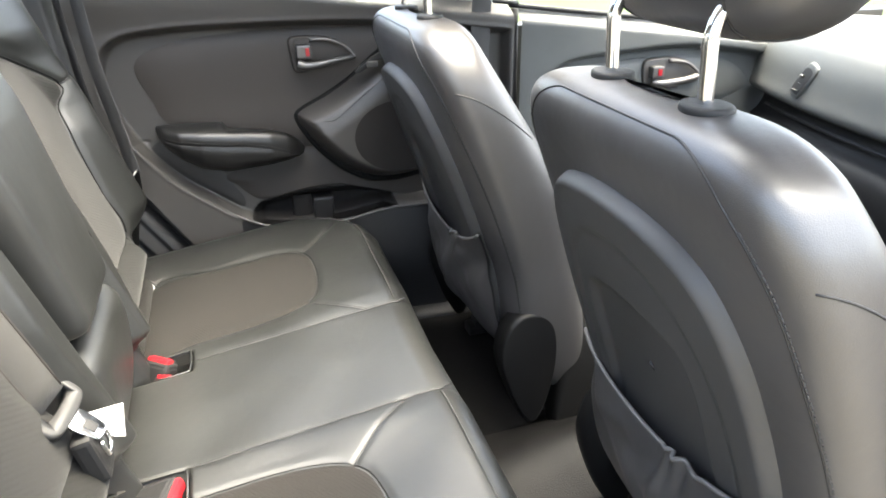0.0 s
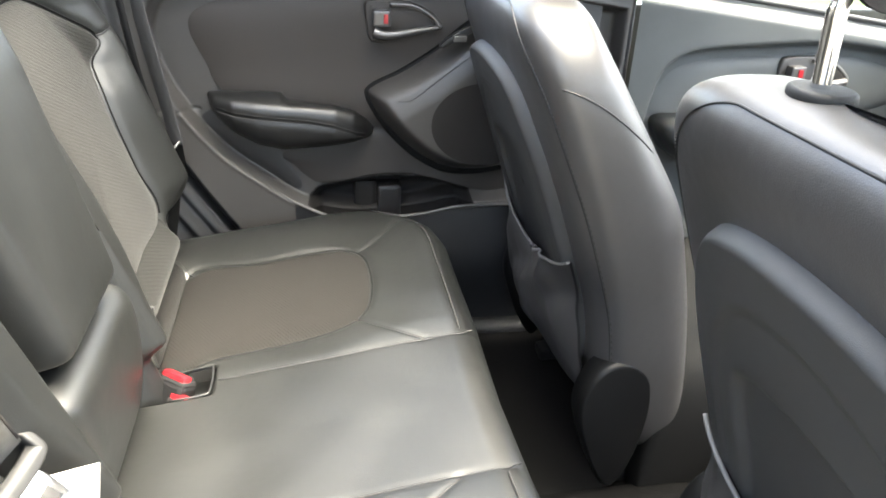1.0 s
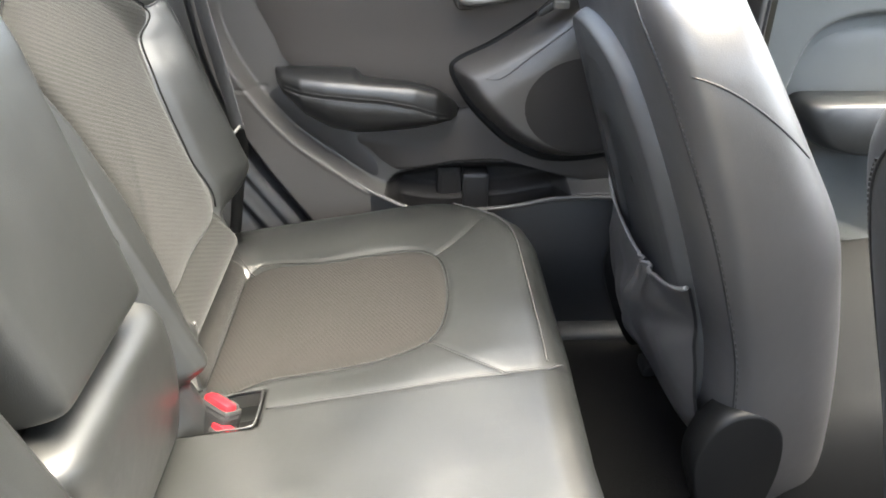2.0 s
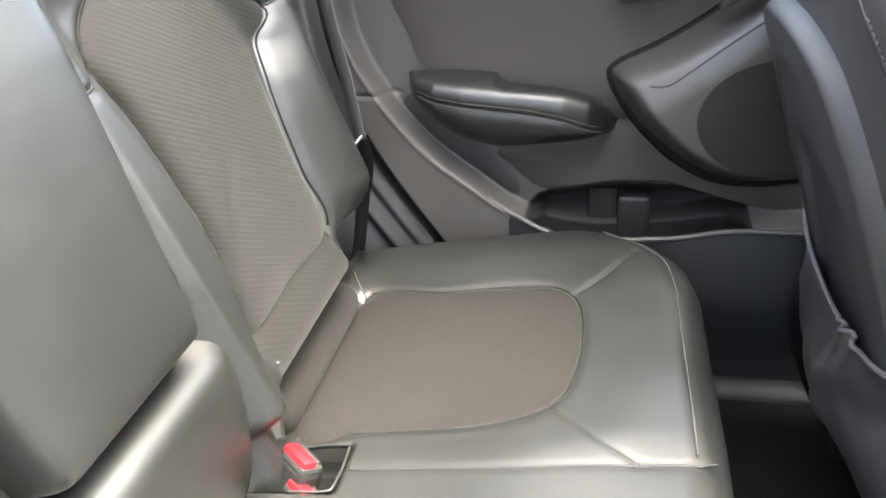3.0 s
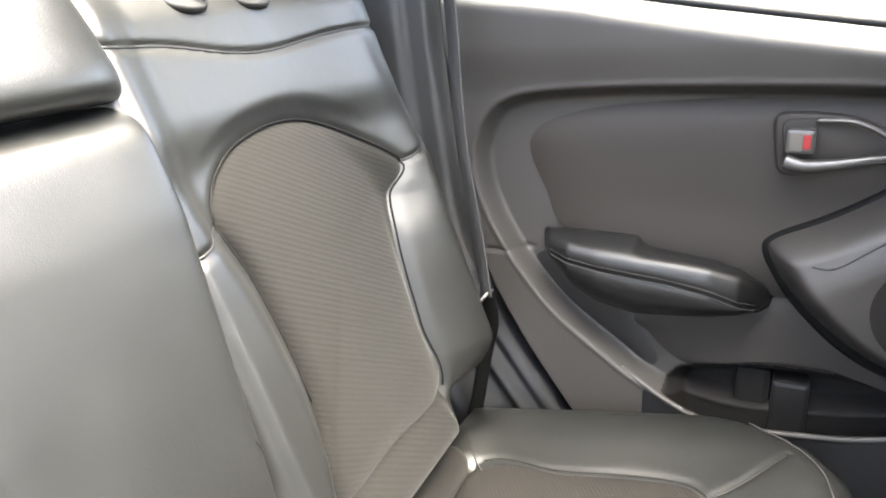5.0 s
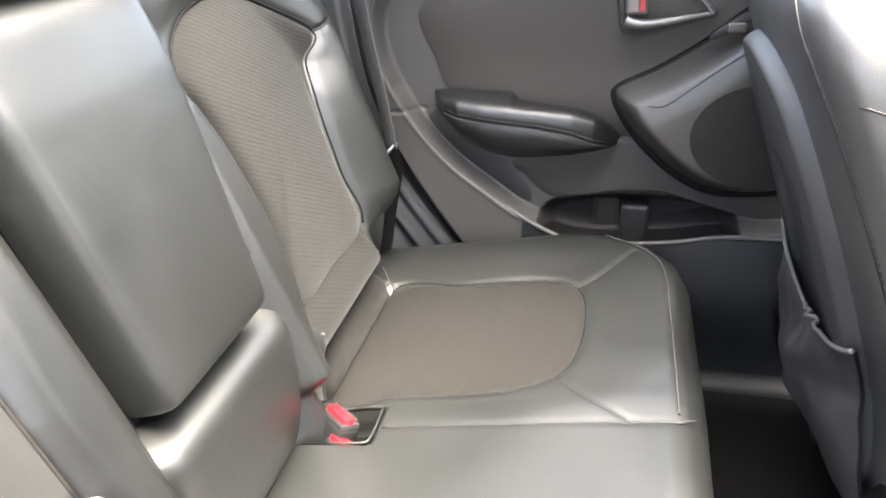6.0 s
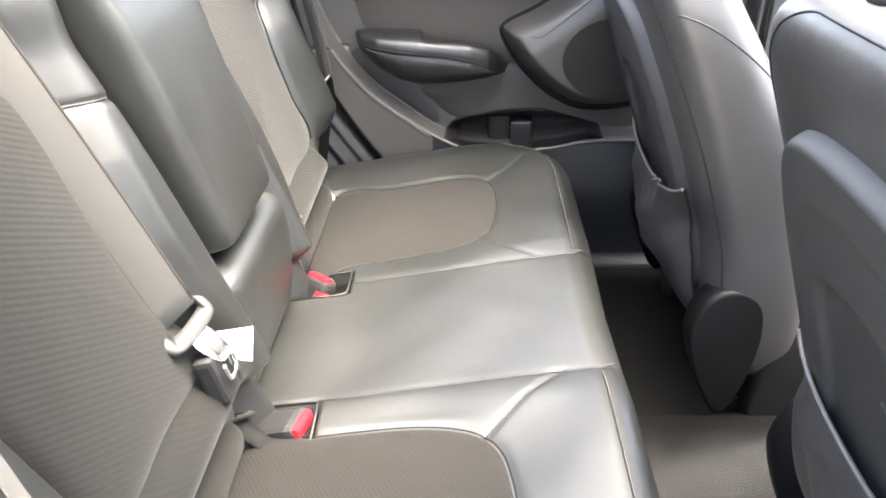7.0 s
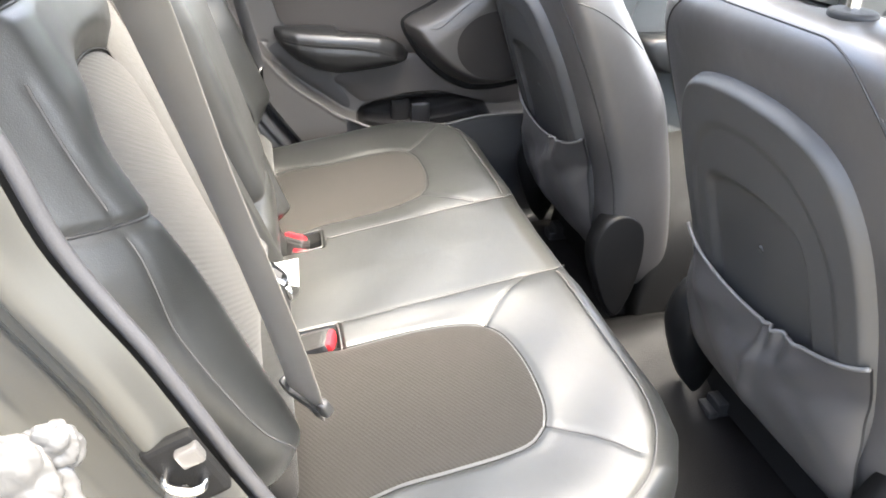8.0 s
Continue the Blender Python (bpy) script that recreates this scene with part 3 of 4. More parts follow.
# ---- rear bench ----
CUSHION_INSERT = spline([(-0.178, 0.185), (-0.10, 0.186), (0.01, 0.189), (0.075, 0.205), (0.108, 0.235), (0.121, 0.285), (0.124, 0.34), (0.119, 0.40), (0.100, 0.438), (0.06, 0.456), (-0.06, 0.458), (-0.178, 0.452)], 8, closed=True)
DIAGONALS = [np.array([(0.095, 0.218), (0.140, 0.165), (0.180, 0.132)]), np.array([(0.110, 0.428), (0.15, 0.465), (0.185, 0.51)])]


def front_edge(a):
    """The bench's front edge at a distance a from its middle."""
    return np.interp(a, (0, 0.13, 0.42, 0.48, 0.53, 0.57, 0.595, 0.61), (0.258, 0.262, 0.262, 0.252, 0.225, 0.175, 0.115, 0.06))


def cushion_height(x, a):
    """Top of the bench, for a the distance from its middle: flat plane, puffed borders, sunk inserts, seams."""
    z = 0.735 + 0.17 * x
    d = signed(CUSHION_INSERT, x, a)
    outer = smooth(0.12, 0.175, a)
    z = z + outer * (0.008 * smooth(-0.01, 0.10, d) - 0.0025 * smooth(0.012, -0.012, d)) + 0.0035 * (1 - outer)
    z = z + 0.008 * smooth(0.43, 0.55, a) * smooth(0.2, 0.0, x)
    z = z + 0.010 * bell(x + 0.205, 0.03) * smooth(0.445, 0.47, a) * smooth(0.56, 0.50, a) - 0.006 * bell(x + 0.178, 0.004) * smooth(0.175, 0.19, a) * smooth(0.46, 0.45, a)
    z = z - 0.0012 * bell(d, 0.004) * outer - 0.0010 * bell(a - 0.13, 0.005)
    for line in DIAGONALS:
        z = z - 0.0018 * bell(line_distance(line, x, a), 0.004)
    z = z - 0.003 * bell(front_edge(a) - 0.030 - x, 0.0022) - 0.002 * bell(front_edge(a) - 0.036 - x, 0.002)
    return z + 0.0012 * np.sin(31 * x + 9 * a) * np.sin(23 * a + 5 * x) * smooth(0.0, 0.02, d)


def rear_bench():
    bench = thing("rear_bench", (0.0, 0.0, 0.45), "three-place dark grey leather rear bench with ribbed cloth inserts", "car seat")
    # Cushion: across, then from the back over the rounded front edge down to the floor.
    edge = np.r_[np.linspace(0, np.pi / 2, 8)]
    r = 0.04
    ys = np.linspace(-0.565, 0.565, 330)
    rim = 0.565 + r * np.sin(edge[1:])
    y = np.r_[-rim[::-1][:1].repeat(6), -rim[::-1], ys, rim, rim[-1:].repeat(6)]
    drop_rim = r * (1 - np.cos(edge[1:]))
    skirt = r + np.linspace(0.02, 0.25, 6)
    drop = np.r_[skirt[::-1], drop_rim[::-1], 0 * ys, drop_rim, skirt]
    a = np.abs(y)
    v1 = np.linspace(0, 1, 130)
    turn = np.linspace(0, np.pi / 2, 12)[1:]
    fall = np.linspace(0.015, 0.27, 14)
    far = front_edge(np.minimum(a, 0.605))
    q = 0.045
    x = np.vstack([-0.225 + (far - q + 0.225)[None] * v1[:, None], far[None] - q + q * np.sin(turn)[:, None], far[None] - 0.10 * fall[:, None] ** 1.3])
    top = cushion_height(np.minimum(x, far[None] - 0.004), np.broadcast_to(np.minimum(a, 0.605), x.shape))
    front = np.r_[0 * v1, q * (1 - np.cos(turn)), q + fall][:, None]
    z = np.maximum(top - front - drop[None], 0.452)
    yy = np.broadcast_to(y, x.shape)
    for lo, hi in ((0.10, 0.168), (-0.205, -0.128)):
        inside_x = smooth(-0.205, -0.200, x) * smooth(-0.098, -0.106, x)
        z = z - 0.045 * inside_x * smooth(lo, lo + 0.008, yy) * smooth(hi, hi - 0.008, yy)
    cushion = grid("cushion", x, yy, z, LEATHER, bench, "dark grey leather cushion with stitched seams", flip=True)
    for lo, hi in ((0.1030, 0.1650), (-0.2020, -0.1310)):
        wx, wy = np.meshgrid(np.array((-0.2035, -0.203, -0.202, -0.15, -0.1010, -0.1000, -0.0995)), np.array((lo, lo + 0.0005, lo + 0.001, (lo + hi) / 2, hi - 0.001, hi - 0.0005, hi)), indexing="ij")
        deep = np.ones((7, 7)) * 0.040
        deep[[0, 1, -2, -1]], deep[:, [0, 1, -2, -1]] = 0.003, 0.003
        # Black in the left well stands in for the shade inside it.
        grid("buckle_well", wx, wy, cushion_height(wx, np.abs(wy)) - deep, WELL if lo > 0 else BAND, cushion, "dark buckle well", flip=True)
        lip = spline([(-0.160, hi + 0.002), (-0.112, hi + 0.001), (-0.1035, hi - 0.008), (-0.1035, lo + 0.008), (-0.112, lo - 0.001), (-0.150, lo - 0.002)], 7)
        tube("well_lip", np.c_[lip, cushion_height(lip[:, 0], np.abs(lip[:, 1])) - 0.0002], 0.0015, LEATHER, cushion, "rounded leather lip of the buckle well")
    for side in (1, -1):
        roll = [(0.180, 0.006), (0.182, 0.015), (0.187, 0.021), (0.196, 0.0245), (0.25, 0.025), (0.32, 0.0255), (0.39, 0.025), (0.428, 0.0245), (0.438, 0.021), (0.444, 0.014), (0.446, 0.005)]
        turn_a = np.linspace(0, 2 * np.pi, 28, endpoint=False)
        loft("rear_roll", [[(-0.201 + r * math.cos(t), side * p, 0.717 + 1.15 * r * math.sin(t)) for t in turn_a] for p, r in roll], ROLL_CLOTH, cushion, "plain grey-brown cloth roll behind the insert", flip=side < 0)
        line = spline([(-0.206, 0.500), (-0.186, 0.470), (-0.166, 0.448)], 8)
        tube("seam", np.c_[line[:, 0], side * line[:, 1], cushion_height(line[:, 0], line[:, 1]) + 0.0003], 0.0014, STITCH, cushion)
        pts = [(-0.211, 0.184, 0.722), (-0.203, 0.146, 0.722), (-0.172, 0.158, 0.724), (-0.182, 0.180, 0.735)]
        mesh_part("corner_tab", [(p, side * q, h + k) for k in (0.0, 0.003) for p, q, h in pts], [(3, 2, 1, 0), (4, 5, 6, 7), (0, 1, 5, 4), (1, 2, 6, 5), (2, 3, 7, 6), (3, 0, 4, 7)], PALE_PLASTIC, cushion, "pale leather corner tab", soft=False)
    for side in (1, -1):
        ring = mirrored(CUSHION_INSERT, side)
        patch("cushion_insert", ring, lambda u, v, r: (u, v, 0.735 + 0.17 * u - 0.0045 + 0.004 * (1 - r**24) + 0.003 * (1 - r**2)), FABRIC_SEAT, cushion, "grey-brown ribbed cloth insert", flip=side > 0, rings=18)
        line = mirrored(CUSHION_INSERT[4:-8], side)
        tube("insert_seam", np.c_[line, cushion_height(line[:, 0], np.abs(line[:, 1])) - 0.0004], 0.0012, WELL, cushion, "dark seam round the insert")
        for track in DIAGONALS:
            line = spline(track * (1, side), 8)
            tube("seam", np.c_[line, cushion_height(line[:, 0], np.abs(line[:, 1])) - 0.0004], 0.0014, BLACK_RUBBER, cushion)
        line = np.c_[np.linspace(-0.094, 0.245, 50), np.full(50, side * 0.130)]
        tube("seam", np.c_[line, cushion_height(line[:, 0], np.abs(line[:, 1])) + 0.0], 0.0013, BLACK_RUBBER, cushion)
        line = spline([(front_edge(b) - 0.033, side * b) for b in np.linspace(0.14, 0.57, 14)], 5)
        tube("piping", np.c_[line, cushion_height(line[:, 0], np.abs(line[:, 1])) + 0.0004], 0.0012, STITCH, cushion)

    # Backrest: one upholstered face with raised bolsters.
    ring = BACK_INSERT
    y, z = np.meshgrid(np.linspace(-0.642, 0.642, 340), np.r_[np.linspace(0.66, 1.30, 190), 1.30 + 0.05 * np.sin(np.linspace(0, 1.5, 10)[1:])], indexing="ij")
    a = np.abs(y)
    x = back_face(a, z)
    back = grid("backrest", x, y, z, LEATHER, bench, "dark grey leather backrest with raised side bolsters")
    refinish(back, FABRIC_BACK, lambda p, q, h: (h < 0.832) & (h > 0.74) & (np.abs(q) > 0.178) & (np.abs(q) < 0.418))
    for side in (1, -1):
        for track in SPURS + [TOP_SEAM[:-6]]:
            line = spline(track, 6)
            tube("seam", np.c_[back_face(np.abs(line[:, 0]), line[:, 1]) + 0.0006, side * line[:, 0], line[:, 1]], 0.0014, BLACK_RUBBER, back)
        line = ROLL_SEAM
        tube("bolster_seam", np.c_[back_face(line[:, 0], line[:, 1]) + 0.0003, side * line[:, 0], line[:, 1]], 0.0010, STITCH, back, "grey seam along the bolster")
        sided = ring * (side, 1)
        sided = sided if side > 0 else sided[::-1]
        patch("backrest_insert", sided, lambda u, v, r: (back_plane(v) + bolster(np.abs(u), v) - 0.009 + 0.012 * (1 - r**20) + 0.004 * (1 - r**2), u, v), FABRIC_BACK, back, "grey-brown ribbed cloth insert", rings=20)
    for side in (1, -1):
        line = np.vstack([ring[10:-14]]) * (side, 1)
        tube("insert_seam", np.c_[back_face(np.abs(line[:, 0]), line[:, 1]) + 0.0012, line], 0.0013, WELL, back, "dark seam round the insert")
    for c, h in ((0.180, 0.806), (0.415, 0.803)):
        tube("fastener", [(back_face(np.array(c), np.array(h)) - 0.001, c, h), (back_face(np.array(c), np.array(h)) + 0.003, c, h)], 0.0025, GREY_PLASTIC, back, "small bright fastener", n=10)
    # Centre section: fold-down armrest above, fixed pad below.
    pad("armrest", lambda u, v, h: (-0.234 - 0.27 * 0.155 * (v + 1) + h - 0.010 * smooth(0.5, 1.0, v), u * (0.103 + 0.011 * v), 0.899 + 0.160 * (v + 1)), 0.055, LEATHER, bench, "folded-up centre armrest in scuffed dark leather", n=70, m=110, power=22, flip=True)
    pad("centre_pad", lambda u, v, h: (-0.238 + h + 0.012 * np.cos(1.5 * v) + 0.006 * v, u * 0.130, 0.69 + 0.0975 * (v + 1)), 0.052, LEATHER, bench, "fixed leather pad below the armrest", n=50, m=50, power=10, flip=True)
    marks = [((0.056, 0.966), (0.058, 0.975), (0.063, 0.979), (0.066, 0.970)), ((0.072, 0.979), (0.075, 0.968)), ((0.036, 0.969), (0.040, 0.973), (0.046, 0.971))]
    for m in marks:
        tube("scuff_mark", [(-0.1787 - 0.2616 * (b - 0.899), c + 0.012, b - 0.006) for c, b in m], 0.0010, SCUFF, bench, squash=0.3)
    for side, c in ((1, 0.255), (1, 0.348), (-1, 0.255), (-1, 0.348)):
        guide = rounded([(0.022 * math.cos(t), 0.016 * math.sin(t)) for t in np.linspace(0, 2 * np.pi, 24, endpoint=False)], lambda u, v, h, c=c, side=side: (-0.360 + 0.8 * v + 0.6 * h, side * c + 1.15 * u, 1.287 + 0.80 * h - 0.5 * v), 0.007, 0.003, "headrest_guide", DARK_PLASTIC, bench, "black headrest guide with bright collar", flip=False)
        tube("collar", [(-0.356, side * c + 0.014, 1.292), (-0.352, side * c + 0.014, 1.297)], 0.008, CHROME, guide, n=14)
    box("release_bezel", (-0.395, 0.425, 1.272), (-0.341, 0.482, 1.288), SATIN, bench, "silver backrest release bezel", bevel=0.006)
    # Centre headrest, pushed down on the armrest.
    rest = pad("headrest", lambda u, v, h: (-0.350 + 1.3 * h - 0.03 * v, u * 0.124, 1.270 + 0.048 * v + 0 * u), 0.045, LEATHER, bench, "low dark leather centre headrest", n=50, m=40, power=4)
    tube("headrest_post", [(-0.300, 0.03, 1.225), (-0.305, 0.03, 1.262)], 0.009, DARK_PLASTIC, rest)
    return bench


BACK_INSERT = spline([(0.184, 0.828), (0.206, 0.90), (0.212, 0.965), (0.204, 1.048), (0.190, 1.100), (0.198, 1.126), (0.220, 1.146), (0.257, 1.162), (0.317, 1.170), (0.376, 1.163), (0.436, 1.136), (0.486, 1.097), (0.465, 1.064), (0.450, 1.027), (0.440, 0.98), (0.431, 0.91), (0.418, 0.828), (0.30, 0.826)], 7, closed=True)
TOP_SEAM = spline([(0.10, 1.262), (0.156, 1.258), (0.211, 1.254), (0.287, 1.242), (0.353, 1.240), (0.441, 1.250), (0.513, 1.252), (0.589, 1.242), (0.63, 1.21)], 6)
SPURS = [np.array([(0.190, 1.102), (0.14, 1.098), (0.10, 1.09)]), np.array([(0.486, 1.097), (0.535, 1.110), (0.580, 1.124)])]
ROLL_SEAM = spline([(0.535, 1.21), (0.547, 1.10), (0.555, 1.03), (0.546, 0.95), (0.532, 0.89), (0.512, 0.852)], 8)


def back_plane(z):
    return -0.165 - 0.36 * (z - 0.73)


def bolster(a, z):
    """The padding's outline: a long straight roll at each side, a lower one beside the middle, a full shoulder above."""
    inner = np.interp(z, (0.66, 0.83, 0.90, 0.965, 1.048, 1.10, 1.2), (0.18, 0.184, 0.206, 0.212, 0.204, 0.190, 0.18))
    root = np.interp(z, (0.66, 0.80, 0.88, 0.98, 1.025, 1.06, 1.09, 1.13, 1.18, 1.30), (0.40, 0.412, 0.425, 0.434, 0.440, 0.444, 0.435, 0.40, 0.36, 0.34))
    out = np.interp(z, (0.82, 0.90, 1.00, 1.10, 1.20, 1.35), (0.532, 0.550, 0.588, 0.616, 0.632, 0.636))
    crest = np.interp(z, (0.90, 1.03, 1.09, 1.16, 1.25), (0.505, 0.508, 0.518, 0.520, 0.520))
    tall = 0.047 * smooth(0.800, 0.875, z) - 0.018 * smooth(1.05, 1.22, z)
    u = np.clip((a - root) / (crest - root), 0, 1)
    v = np.clip((a - crest) / (out - crest), 0, 1.3)
    swell = smooth(1.01, 1.07, z)
    h = tall * ((1 - swell) * (1 - (1 - u) ** 1.6) + swell * smooth(0, 1, u)) - 0.53 * (np.sqrt(np.clip(a - crest, 0, 1) ** 2 + 0.006**2) - 0.006) - 0.030 * v**5
    h = h + 0.034 * smooth(0, 0.05, inner - a) * (0.5 + 0.5 * smooth(1.30, 1.02, z)) * smooth(0.10, 0.125, a)
    h = h + 0.014 * smooth(1.14, 1.20, z) * smooth(0.0, 0.03, signed(BACK_INSERT, a, z)) * smooth(0.56, 0.48, a)
    h = h - 0.10 * smooth(0.0, 0.045, a - out) - 0.015 * smooth(0.10, 0.08, a)
    return h - 0.05 * smooth(0.832, 0.798, z) * smooth(0.425, 0.45, a)


def back_relief(a, z):
    """How far the backrest stands out from its plane, for a the distance from its middle."""
    d = signed(BACK_INSERT, a, z)
    h = bolster(a, z) - 0.010 * smooth(0.004, -0.014, d)
    h = h - 0.035 * smooth(0.79, 0.755, z) + 0.016 * bell(z - 0.800, 0.022) * smooth(0.42, 0.40, a) * smooth(0.15, 0.18, a)
    h = h - 0.0035 * bell(d, 0.005) - 0.005 * bell(line_distance(TOP_SEAM, a, z), 0.0035) - 0.0018 * bell(line_distance(ROLL_SEAM, a, z), 0.0025)
    for line in SPURS:
        h = h - 0.004 * bell(line_distance(line, a, z), 0.004)
    return h - 0.006 * bell(a - 0.122, 0.004)


def back_face(a, z):
    return back_plane(z) + back_relief(a, z) - 0.09 * np.clip(1 - np.cos(np.clip((z - 1.275) / 0.075, 0, 1) * np.pi / 2), 0, 1)


rear_bench()

# ---- front seats ----


def seat_ring(z, back, front, half, n=64):
    """A level cut through a backrest: flat behind, rounded at the sides, hollow in front."""
    a = np.linspace(0, 2 * np.pi, n, endpoint=False)
    c, s = np.cos(a), np.sin(a)
    mid, dep = (back + front) / 2, (front - back) / 2
    x = mid + dep * np.sign(c) * np.abs(c) ** 0.55
    y = half * np.sign(s) * np.abs(s) ** 0.45
    x = x - 0.03 * smooth(0.7, 0.0, np.abs(s)) * (c > 0)
    return np.c_[x, y, z + 0 * x]


SEAT_Z = (0.54, 0.58, 0.64, 0.71, 0.79, 0.87, 0.95, 1.03, 1.09, 1.132, 1.160, 1.182, 1.197, 1.205, 1.209)
SEAT_BACK = (0.520, 0.470, 0.438, 0.422, 0.408, 0.382, 0.354, 0.326, 0.305, 0.289, 0.281, 0.281, 0.289, 0.305, 0.332)
SEAT_FRONT = (0.590, 0.610, 0.600, 0.590, 0.575, 0.556, 0.532, 0.482, 0.442, 0.415, 0.398, 0.386, 0.376, 0.366, 0.352)
SEAT_HALF = (0.215, 0.228, 0.237, 0.241, 0.243, 0.245, 0.245, 0.243, 0.241, 0.234, 0.222, 0.205, 0.178, 0.146, 0.100)
SEAT_Z, SEAT_BACK, SEAT_FRONT, SEAT_HALF = spline(np.c_[SEAT_Z, SEAT_BACK, SEAT_FRONT, SEAT_HALF], 6).T


def seat_back_x(z):
    return np.interp(z, SEAT_Z, SEAT_BACK)


def front_seat(cy, inward, forward):
    """A front seat about the line y = cy; inward is the side of its neighbour, forward its slide along the rails."""
    seat = thing("front_seat", (0.55, cy, 0.45), "dark grey leather front car seat with a backrest pocket", "car seat", "front seats")
    zs = np.r_[np.linspace(0.54, 1.16, 50), np.linspace(1.164, 1.2088, 24)]
    rings = [seat_ring(z, np.interp(z, SEAT_Z, SEAT_BACK), np.interp(z, SEAT_Z, SEAT_FRONT), np.interp(z, SEAT_Z, SEAT_HALF), 120) + (0, cy, 0) for z in zs]
    back = loft("backrest", rings, SEATBACK, seat, "dark leather backrest with stitched side seams", flip=False)
    # Hard panel on the rear of the backrest, rounded off at the top.
    ring = spline([(-0.180, 0.70), (-0.192, 0.85), (-0.190, 0.96), (-0.177, 1.035), (-0.146, 1.088), (-0.09, 1.114), (0.0, 1.122), (0.08, 1.114), (0.128, 1.090), (0.160, 1.035), (0.178, 0.96), (0.184, 0.85), (0.180, 0.70), (0.12, 0.66), (0.0, 0.65), (-0.12, 0.66)], 6, closed=True) * (inward, 1)
    ring = ring if inward > 0 else ring[::-1]
    middle = spline([(-0.138, 0.68), (-0.150, 0.85), (-0.141, 0.97), (-0.09, 1.044), (0.0, 1.066), (0.08, 1.044), (0.128, 0.97), (0.140, 0.85), (0.135, 0.68)], 6, closed=True) * (inward, 1)
    inner = spline([(-0.098, 0.68), (-0.104, 0.88), (-0.100, 0.955), (-0.072, 0.984), (0.0, 0.992), (0.072, 0.984), (0.100, 0.955), (0.104, 0.88), (0.098, 0.68)], 6, closed=True)

    def panel_place(u, v, r):
        rise = 0.026 * np.sqrt(smooth(0.0, 0.018, -signed(ring, u, v) + 1e-4)) - 0.004 * smooth(-0.004, 0.010, -signed(middle, u, v)) - 0.010 * smooth(-0.002, 0.010, -signed(inner, u, v))
        return seat_back_x(v) + 0.006 + 0.020 * (np.abs(u) / 0.2) ** 4 - rise, cy + u, v

    patch("back_panel", ring, panel_place, PANEL, back, "dull black back panel with a shallow arched recess", rings=90)
    # Sagging pocket with an elastic hem.
    u, v = np.meshgrid(np.linspace(-1, 1, 80), np.linspace(0, 1, 40), indexing="ij")
    rim = 0.856 - 0.010 * u - 0.045 * (1 - u**2) ** 0.8
    z = 0.640 + (rim - 0.640) * v
    sag = 0.026 * np.sin(np.pi * np.clip(v, 0, 1) * 0.85 + 0.25) * (1 - u**2) ** 0.8
    folds = 0.005 * np.sin(7 * u + 4 * v + np.sin(9 * v)) * np.sin(np.pi * v) + 0.003 * np.abs(np.sin(5 * u - 6 * v)) * np.sin(np.pi * v) + 0.0055 * np.sin(52 * u + 5 * np.sin(7 * u)) * smooth(0.70, 1.0, v) * bell(u + 0.30, 0.16) + 0.007 * bell(u + 0.02 + 0.16 * v, 0.05) * np.sin(np.pi * v)
    x = seat_back_x(z) - 0.016 - sag - folds + 0.012 * np.abs(u) ** 5
    y = cy + 0.190 * u
    pocket = grid("pocket", x, y, z, SEATBACK, seat, "sagging leather map pocket with a gathered hem", flip=True)
    grid("pocket_lining", x + 0.004, y, z, DARK_PLASTIC, pocket)
    hem = np.c_[x[:, -1] - 0.001, y[:, -1], z[:, -1] + 0.0022 * np.sin(np.linspace(0, 110, 80)) * bell(u[:, -1] + 0.30, 0.18)]
    tube("hem", hem, 0.0028, HEM, pocket, "pale gathered elastic hem")
    # Stitched seams along the sides and across them.
    def skin(px, pz, side):
        """The point of the backrest's surface at that depth and height, on one side."""
        cut = seat_ring(pz, np.interp(pz, SEAT_Z, SEAT_BACK), np.interp(pz, SEAT_Z, SEAT_FRONT), np.interp(pz, SEAT_Z, SEAT_HALF), 6000) + (0, cy, 0)
        cut = cut[(cut[:, 1] - cy) * side > 0.5 * np.interp(pz, SEAT_Z, SEAT_HALF)]
        return cut[np.argmin(np.abs(cut[:, 0] - px))]

    rim = np.interp
    def on_seat(pz, ang, out=0.0):
        """A point of the skin at a height, at an angle from straight behind."""
        back_x, front_x, half = (rim(pz, SEAT_Z, c) for c in (SEAT_BACK, SEAT_FRONT, SEAT_HALF))
        px = (back_x + front_x) / 2 - ((front_x - back_x) / 2 + out) * np.cos(ang) ** 0.55
        return px, cy + (half + out) * np.sign(ang) * np.abs(np.sin(ang)) ** 0.45, pz

    k = np.linspace(-1, 1, 121)
    def seam_at(k, shift=0.0, out=0.0002):
        return on_seat(1.195 - 0.495 * np.clip((np.abs(k) - 0.12) / 0.88, 0, 1) ** 1.8, np.sign(k) * (1.05 * (1 - (1 - np.abs(k)) ** 2.2) + shift), out)

    tube("side_seam", [seam_at(t) for t in k], 0.0011, BLACK_RUBBER, back, "dark stitched seam round the back")
    for side in (1, -1):
        dots_v, dots_f = [], []
        for t in np.arange(0.36, 1.0, 0.0105):
            a, b = (np.array(seam_at(side * s, 0.035, 0.0004)) for s in (t, t + 0.0062))
            k = len(dots_v)
            out = np.array((-0.35, side * 0.94, 0.0)) * 0.0007
            wide = np.array((0.0006, side * 0.0003, 0))
            dots_v += [a - wide - out, a + wide - out, b + wide - out, b - wide - out, a - wide + out, a + wide + out, b + wide + out, b - wide + out]
